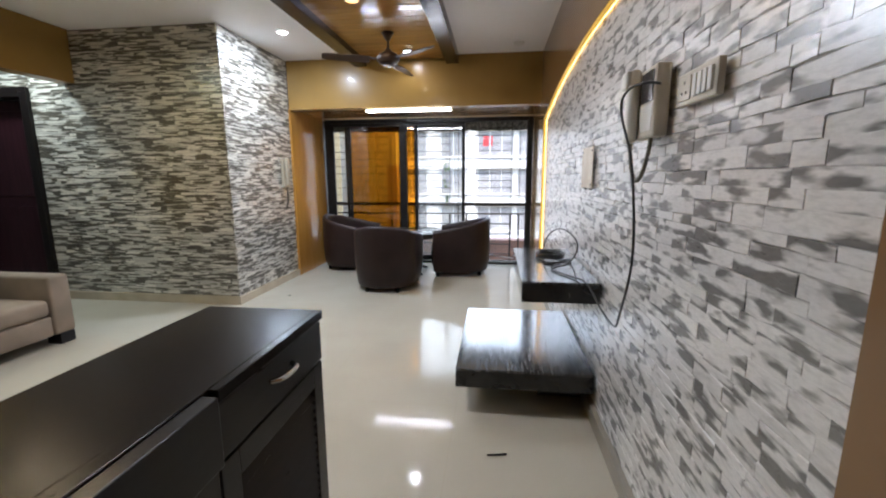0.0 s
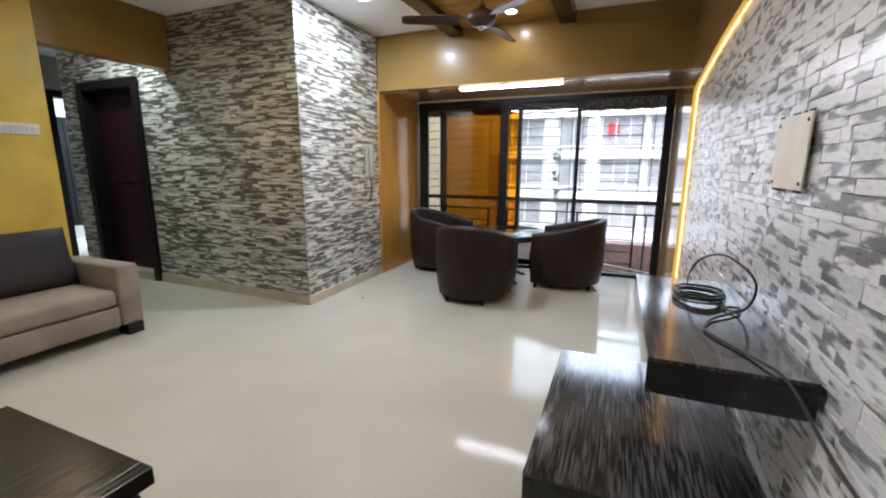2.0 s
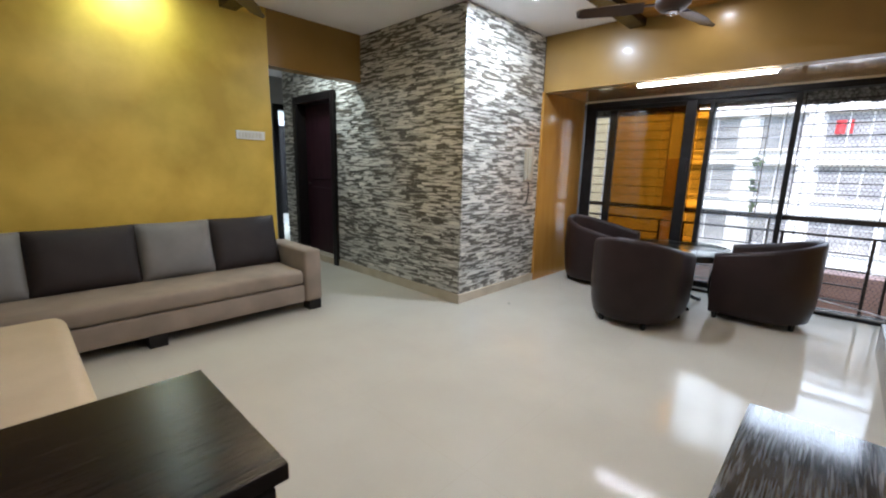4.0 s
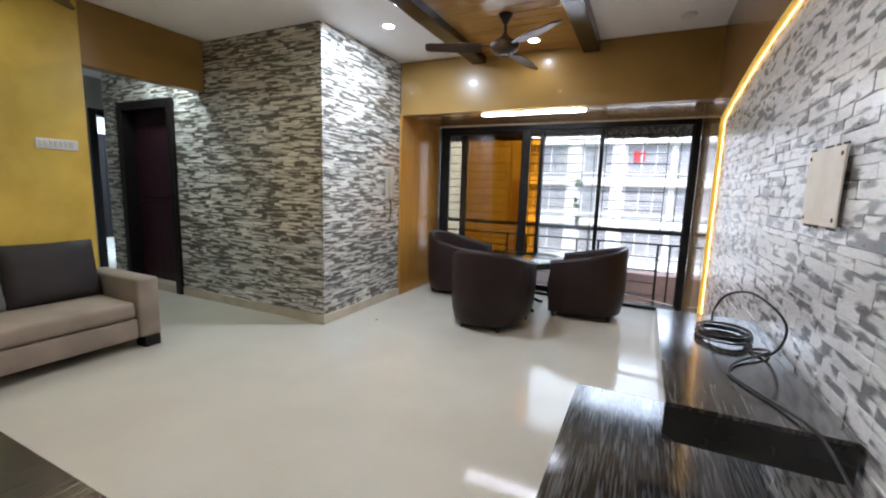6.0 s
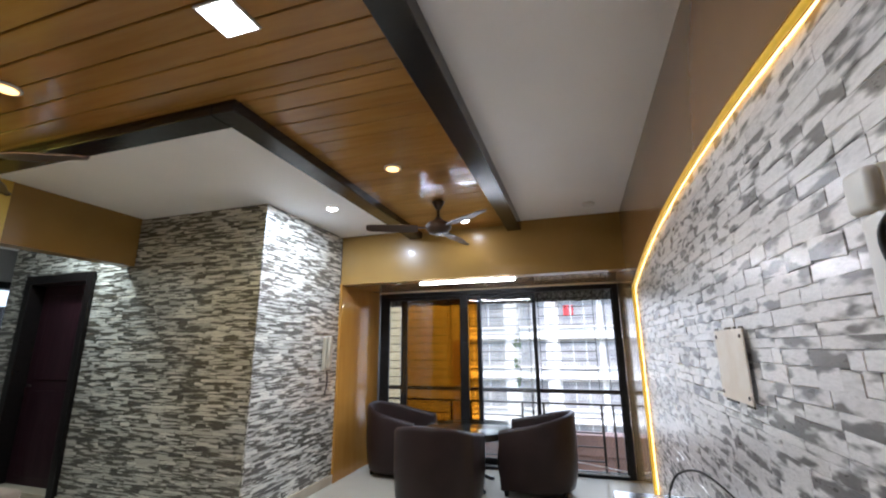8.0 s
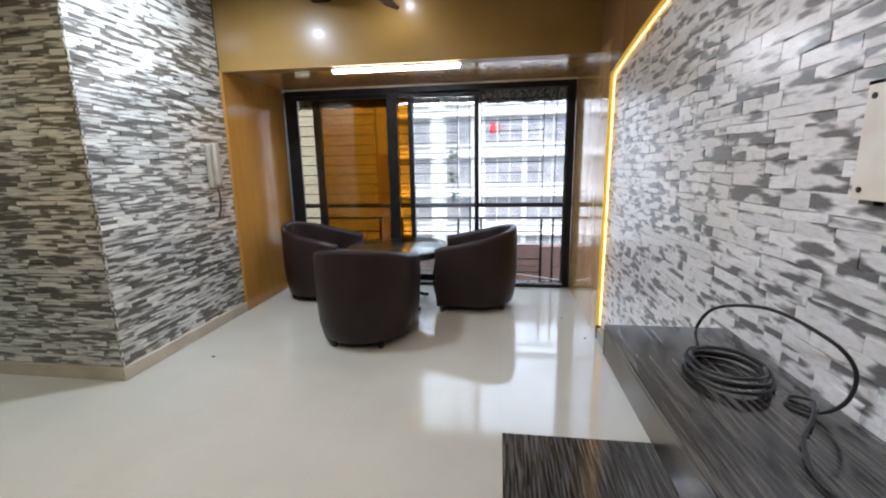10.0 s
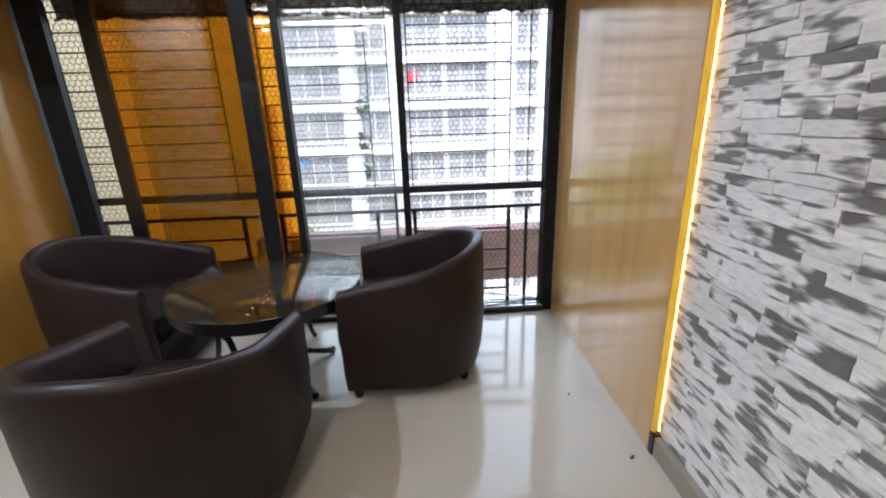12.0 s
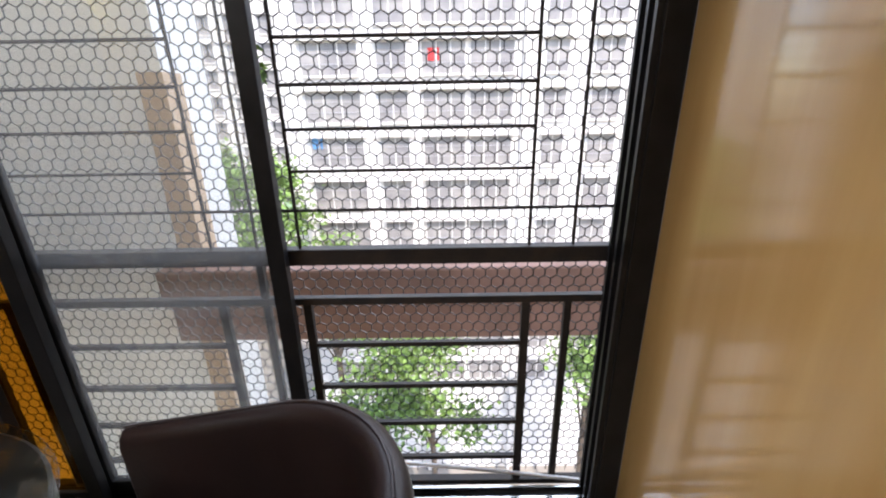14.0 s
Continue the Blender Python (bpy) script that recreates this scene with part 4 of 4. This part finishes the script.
def fan(x, y, ztop, zhub, turn, label):
    f = thing("ceiling_fan", x, y, zhub, label, "fan", turn=turn)
    h = ztop - zhub
    part("canopy", lathe([(0.018, h - 0.07), (0.05, h - 0.015), (0.055, h - 0.0005)], 24), BRONZE, f, "", True)
    part("rod", lathe([(0.011, 0.04), (0.011, h - 0.06)], 12), BRONZE, f, "", True)
    part("motor", lathe([(0.03, -0.055), (0.075, -0.045), (0.105, -0.015), (0.11, 0.015), (0.085, 0.04), (0.035, 0.065), (0.02, 0.09)], 32), BRONZE, f, "", True)
    part("cap", lathe([(0.012, -0.075), (0.035, -0.07), (0.042, -0.054)], 24), STEEL, f, "steel end cap", True)
    for k in range(3):
        bm = bmesh.new()
        prev = None
        for i in range(13):
            r = 0.17 + 0.43 * i / 12
            wd = 0.052 + 0.018 * math.sin(math.pi * min(1, i / 9)) - (0.03 if i == 12 else 0.0)
            ring = [bm.verts.new((r, s * wd, -0.012 + s * 0.012 + dz)) for s, dz in ((-1, 0.003), (1, 0.003), (1, -0.003), (-1, -0.003))]
            if prev:
                for q in range(4):
                    bm.faces.new((prev[q], prev[(q + 1) % 4], ring[(q + 1) % 4], ring[q]))
            else:
                bm.faces.new(ring)
            prev = ring
        bm.faces.new(prev[::-1])
        bmesh.ops.recalc_face_normals(bm, faces=bm.faces)
        box(0.09, 0.22, -0.018, 0.018, -0.006, 0.002, 0.002, bm=bm)
        bmesh.ops.rotate(bm, verts=bm.verts, cent=(0, 0, 0), matrix=Matrix.Rotation(radians(120 * k), 3, "Z"))
        part("blade", bm, BRONZE, f)


fan(-0.82, 4.36, ZP - 0.001, 2.325, FAN_TURN, "brown three-bladed ceiling fan below the wooden ceiling")
fan(-2.62, 2.25, ZP - 0.001, 2.30, 20, "brown three-bladed ceiling fan over the sofa")

rod = part("white_rod", tube([(0.05, 6.322, 0.122), (0.36, 6.318, 0.085), (0.62, 6.312, 0.050)], 0.006, 8), PLASTIC_W)
tagged(rod, "thin white rod leaning between window and grille", "rod")

# small scraps on the floor
for n, x, y, a in (("dark_twig", 0.22, 2.02, 12), ("crumb", 0.61, 4.9, 40), ("crumb", 0.50, 5.3, 70), ("crumb", -1.95, 4.35, 10)):
    size = 0.045 if n == "dark_twig" else 0.010
    bm = box(-size, size, -0.004, 0.004, 0.0, 0.006, 0.002)
    ob = part(n, bm, BLACKGLOSS)
    ob.matrix_world = pose(x, y, 0.0, 0, 0, a)
    tagged(ob, "small dark scrap lying on the floor", "litter")


# ---- outside ----
setting("ground", box(-400, 400, 7.0, 900, GROUND - 0.5, GROUND), EARTH, "dusty ground far below")


def tower(name, x0, x1, y, z1, mat, trim, openings, label, wh=2.1, floor_h=3.1):
    """A block of flats. openings: (left, right) of each window of a storey, in world x."""
    cx = (x0 + x1) / 2
    h = thing(name, cx, y, GROUND, label, "building")
    part("wall", box(x0 - cx, x1 - cx, 0, 12, 0, z1 - GROUND), mat, h)
    part("roof", box(x0 - cx - 0.3, x1 - cx + 0.3, -0.3, 12.3, z1 - GROUND, z1 - GROUND + 0.5), trim, h)
    storeys = int((z1 - GROUND) / floor_h)
    kinds = []
    for a, b in openings:
        w = b - a
        pieces = [("sill", mesh_of("sill", box(-w / 2 - 0.1, w / 2 + 0.1, -0.22, 0.0, -0.14, -0.002), mat)),
                  ("sunshade", mesh_of("sunshade", box(-w / 2 - 0.15, w / 2 + 0.15, -0.5, 0.0, wh + 0.002, wh + 0.12), mat))]
        pieces += [("mullion", mesh_of("mullion", box(q - 0.035, q + 0.035, -0.1, -0.042, 0.0, wh), mat)) for q in ((0.0,) if w < 2.5 else (-w / 6, w / 6))]
        pieces += [("bar", mesh_of("bar", box(-w / 2, w / 2, -0.14, -0.11, q - 0.014, q + 0.014), FACADE_GREY)) for q in (wh * 0.33, wh * 0.66)]
        kinds.append(((a + b) / 2 - cx, mesh_of("window", box(-w / 2, w / 2, -0.04, 0.0, 0.0, wh), DARKWIN), pieces))
    for s in range(3, storeys):
        for at, pane, pieces in kinds:
            w = new("window", pane)
            w.parent, w.location = h, (at, 0, s * floor_h + 1.0)
            for nm, me in pieces:
                p = new(nm, me)
                p.parent = w
    for s in range(1, storeys):
        part("band", box(x0 - cx, x1 - cx, -0.08, 0.0, s * floor_h - 0.1, s * floor_h + 0.1), trim, h)
    for a in (openings[2][0] - 0.25, openings[3][1] + 0.95):
        part("column", box(a - cx - 0.35, a - cx, -0.35, 0.0, 0.0, z1 - GROUND), trim, h)
    return h


FLATS = [(-9.4, -5.6), (-4.3, -2.3), (-1.2, 1.7), (2.1, 5.0), (7.2, 8.7), (10.5, 12.4), (14.5, 17.5)]
tower("apartment_building", -11.0, 19.0, 36.0, 26.0, FACADE, FACADE, FLATS, "white sunlit apartment block with rows of barred windows")
tower("apartment_building", -40.0, -14.0, 62.0, 14.0, FACADE, FACADE_GREY, [(-39 + 4.2 * k, -36.6 + 4.2 * k) for k in range(6)], "pale apartment block in the distance")

wl = thing("neighbour_wing", -1.70, 8.3, 0, "pale plastered wing of the building beside the window", "building")
part("wall", box(-4.0, 0.0, 0.0, 0.56, GROUND, 3.4), PAINT_WING, wl)
part("corner_strip", box(-0.17, 0.012, -0.012, 0.2, GROUND, 1.45), FACADE_PEACH, wl, "peach corner strip")
part("parapet", box(-0.26, 6.0, -0.12, 0.10, -0.56, -0.25, 0.01), LEDGE, wl, "red-brown rendered parapet")
part("coping", box(-0.30, 6.0, -0.16, 0.14, -0.249, 0.06, 0.02), LEDGE, wl)
part("end_wall", box(6.0, 8.0, -1.4, 3.0, GROUND, 2.9), FACADE, wl)

for nm, x, z, mat in (("hanging_towel", -0.45, 4.1, CLOTH_RED), ("hanging_shirt", -8.9, -1.6, CLOTH_BLUE)):
    bm = bmesh.new()
    bmesh.ops.create_grid(bm, x_segments=8, y_segments=6, size=0.5)
    for v in bm.verts:
        v.co = Vector((v.co.x * 0.8, 0.08 * math.sin(9 * v.co.x) - 0.2, v.co.y * 0.8))
    ob = part(nm, bm, mat)
    ob.location = (x, 36.1, z)
    so = ob.modifiers.new("thick", "SOLIDIFY")
    so.thickness = 0.02
    tagged(ob, "red cloth hung out at a window" if mat is CLOTH_RED else "blue cloth hung out at a window", "laundry")


def leaves(bm, rng, centre, spread, count, size):
    for _ in range(count):
        p = Vector(centre) + Vector((rng.gauss(0, spread[0]), rng.gauss(0, spread[1]), rng.gauss(0, spread[2])))
        m = Euler((rng.uniform(-1, 1), rng.uniform(-1, 1), rng.uniform(0, 6.3))).to_matrix()
        s = size * rng.uniform(0.6, 1.3)
        vs = [bm.verts.new(p + m @ Vector(q) * s) for q in ((-0.5, 0, 0), (-0.1, 0.3, 0.08), (0.5, 0, -0.05), (-0.1, -0.3, 0.08))]
        bm.faces.new(vs)


def tree(x, y, height, seed):
    rng = random.Random(seed)
    t = thing("tree", x, y, GROUND, "leafy green tree standing between the buildings", "tree", "trees between the buildings")
    trunk = tube(smooth_line([(0, 0, 0), (0.15, 0.1, height * 0.4), (0.0, 0.0, height - 4.0)], 5), 0.18, 8)
    crown = bmesh.new()
    for k in range(7):
        a, r = rng.uniform(0, 6.3), rng.uniform(0.8, 2.4)
        tip = (r * math.cos(a), r * math.sin(a), height - 4.5 * rng.random())
        tube(smooth_line([(0.0, 0.0, height - 7.0), (tip[0] * 0.5, tip[1] * 0.5, height - 4.6), tip], 4), 0.06, 6, bm=trunk)
        leaves(crown, rng, tip, (0.75, 0.75, 0.6), 330, 0.36)
    part("trunk", trunk, BARK, t, "", True)
    part("crown", crown, LEAF, t)


for k, (x, y, h) in enumerate(((-6.5, 27, 5.0), (-11, 30, 9), (-3.6, 24, 1.6), (-0.8, 25, 0.2), (7.8, 24, 1.8), (11, 25, 4.0), (-15, 33, 11), (-13, 28, 10.0), (-9.5, 25, 8.0))):
    tree(x, y, h + 20.2, 20 + k)


def vine(x, y, ztop, zlow, seed):
    rng = random.Random(seed)
    v = thing("hanging_vine", x, y, zlow, "thin green creeper hanging on a cord", "plant", "creepers outside the window")
    n = 10
    pts = [(0.012 * math.sin(3 * k), 0.0, (ztop - zlow) * k / n) for k in range(n + 1)]
    part("stem", tube(pts, 0.003, 5), BARK, v)
    bm = bmesh.new()
    for k in range(n):
        if rng.random() < 0.75:
            leaves(bm, rng, (pts[k][0], 0.0, pts[k][2]), (0.022, 0.018, 0.045), 16, 0.085)
    part("foliage", bm, LEAF, v)


vine(-0.585, 7.1, 3.6, 0.85, 5)
vine(1.02, 7.2, 3.6, 1.55, 6)


# ---- ledge stones, last ----
def ledge_stones(parent, wall, a0, a1, z0, z1, face, row, lengths, top, mat_o, mat_i, near, seed, deep):
    """Courses of thin stones on a wall. wall 'x': along y on the plane x = face, facing -x or +x; 'y': along x, facing -y.
    near(a): the stretch whose stones are pieces of their own, 300 at most; the rest is one mesh."""
    rng = random.Random(seed)
    shapes = []
    for k in range(6):
        bm = bmesh.new()
        r2 = random.Random(seed * 10 + k)
        j = lambda s: r2.uniform(-s, s)
        back = [(-0.5, 0, 0.0), (0.5, 0, 0.0), (0.5, 0, 1.0), (-0.5, 0, 1.0)]
        front = [(-0.494 + j(0.005), 0.95 + j(0.03), 0.05 + j(0.05)), (0.494 + j(0.005), 0.95 + j(0.03), 0.05 + j(0.05)),
                 (0.494 + j(0.005), 0.95 + j(0.03), 0.95 + j(0.06)), (-0.494 + j(0.005), 0.95 + j(0.03), 0.95 + j(0.06))]
        mid = [(j(0.2), 1.0 + j(0.03), 0.05 + j(0.06)), (j(0.2), 1.0 + j(0.03), 0.95 + j(0.06))]
        B = [bm.verts.new(p) for p in back]
        F = [bm.verts.new(p) for p in front]
        M = [bm.verts.new(p) for p in mid]
        bm.faces.new((F[0], M[0], M[1], F[3]))
        bm.faces.new((M[0], F[1], F[2], M[1]))
        bm.faces.new((B[0], B[1], F[1], M[0], F[0]))
        bm.faces.new((B[2], B[3], F[3], M[1], F[2]))
        bm.faces.new((B[1], B[2], F[2], F[1]))
        bm.faces.new((B[3], B[0], F[0], F[3]))
        bmesh.ops.recalc_face_normals(bm, faces=bm.faces)
        shapes.append(mesh_of("stone", bm, mat_o))
    verts, faces, singles = [], [], 0
    geo = [([tuple(v.co) for v in me.vertices], [tuple(p.vertices) for p in me.polygons]) for me in shapes]
    z = z0
    while z < z1 - 0.008:
        h = min(rng.uniform(*row), z1 - z)
        a = a0 - rng.uniform(0, lengths[0])
        while a < a1:
            ln = rng.uniform(*lengths) * (0.55 if rng.random() < 0.25 else 1.0)
            b0, b1 = max(a, a0), min(a + ln, a1)
            a += ln
            if b1 - b0 < 0.015:
                continue
            mid_a = (b0 + b1) / 2
            ceil_z = min(top(b0 + 0.002), top(b1 - 0.002))
            if z > ceil_z - 0.006:
                continue
            hh = min(h * rng.uniform(0.98, 1.10), ceil_z - z) - 0.0008
            k, depth = rng.randrange(6), deep * rng.uniform(0.6, 1.0)
            lean = rng.uniform(-0.30, 0.30) * hh if 0.12 < z < ceil_z - 0.1 else 0.0
            if wall == "x-":
                m = Matrix(((0, -depth, 0, face), (b1 - b0 - 0.0008, 0, 0, mid_a), (lean, 0, hh, z), (0, 0, 0, 1)))
            elif wall == "x+":
                m = Matrix(((0, depth, 0, face), (-(b1 - b0 - 0.0008), 0, 0, mid_a), (lean, 0, hh, z), (0, 0, 0, 1)))
            else:
                m = Matrix(((b1 - b0 - 0.0008, 0, 0, mid_a), (0, -depth, 0, face), (lean, 0, hh, z), (0, 0, 0, 1)))
            if near(mid_a, z) and singles < 290:
                ob = new("stone", shapes[k])
                ob.parent = parent
                ob.matrix_basis = m
                singles += 1
            else:
                i = len(verts)
                verts.extend(tuple(m @ Vector(v)) for v in geo[k][0])
                faces.extend(tuple(q + i for q in f) for f in geo[k][1])
        z += h
    me = bpy.data.meshes.new("stonework")
    me.from_pydata(verts, [], faces)
    me.materials.append(mat_i)
    ob = new("stonework", me)
    ob.parent = parent
    tagged(ob, kind="stuff")


flat = lambda a: ZC - 0.003
ledge_stones(bpy.data.objects["wall_east"], "x-", Y0 + 0.002, Y1 - 0.002, 0.086, 2.02, 0.7215, (0.022, 0.050), (0.08, 0.26), arch, STONE_PALE_O, STONE_PALE_I,
             lambda a, z: 1.1 < a < 3.0 and 0.7 < z < 1.6, 1, 0.006)
ledge_stones(bpy.data.objects["wall_north"], "y", -4.28, XL + 0.0, 0.086, ZC - 0.003, YD + 0.0125, (0.019, 0.036), (0.11, 0.30), flat, STONE_DARK_O, STONE_DARK_I,
             lambda a, z: a > -2.9 and z < 1.2, 2, 0.009)
ledge_stones(bpy.data.objects["wall_north"], "y", -5.6, -5.283, 0.0, ZC - 0.003, YD + 0.0125, (0.019, 0.036), (0.11, 0.30), flat, STONE_DARK_O, STONE_DARK_I, lambda a, z: False, 3, 0.009)
ledge_stones(bpy.data.objects["wall_north"], "y", -5.282, -4.281, 2.102, ZC - 0.003, YD + 0.0125, (0.019, 0.036), (0.11, 0.30), flat, STONE_DARK_O, STONE_DARK_I, lambda a, z: False, 4, 0.009)
ledge_stones(bpy.data.objects["wall_block_side"], "x+", YD - 0.0, YB - 0.006, 0.086, ZC - 0.003, XL - 0.0125, (0.019, 0.036), (0.11, 0.30), flat, STONE_DARK_O, STONE_DARK_I,
             lambda a, z: z < 1.0, 5, 0.009)
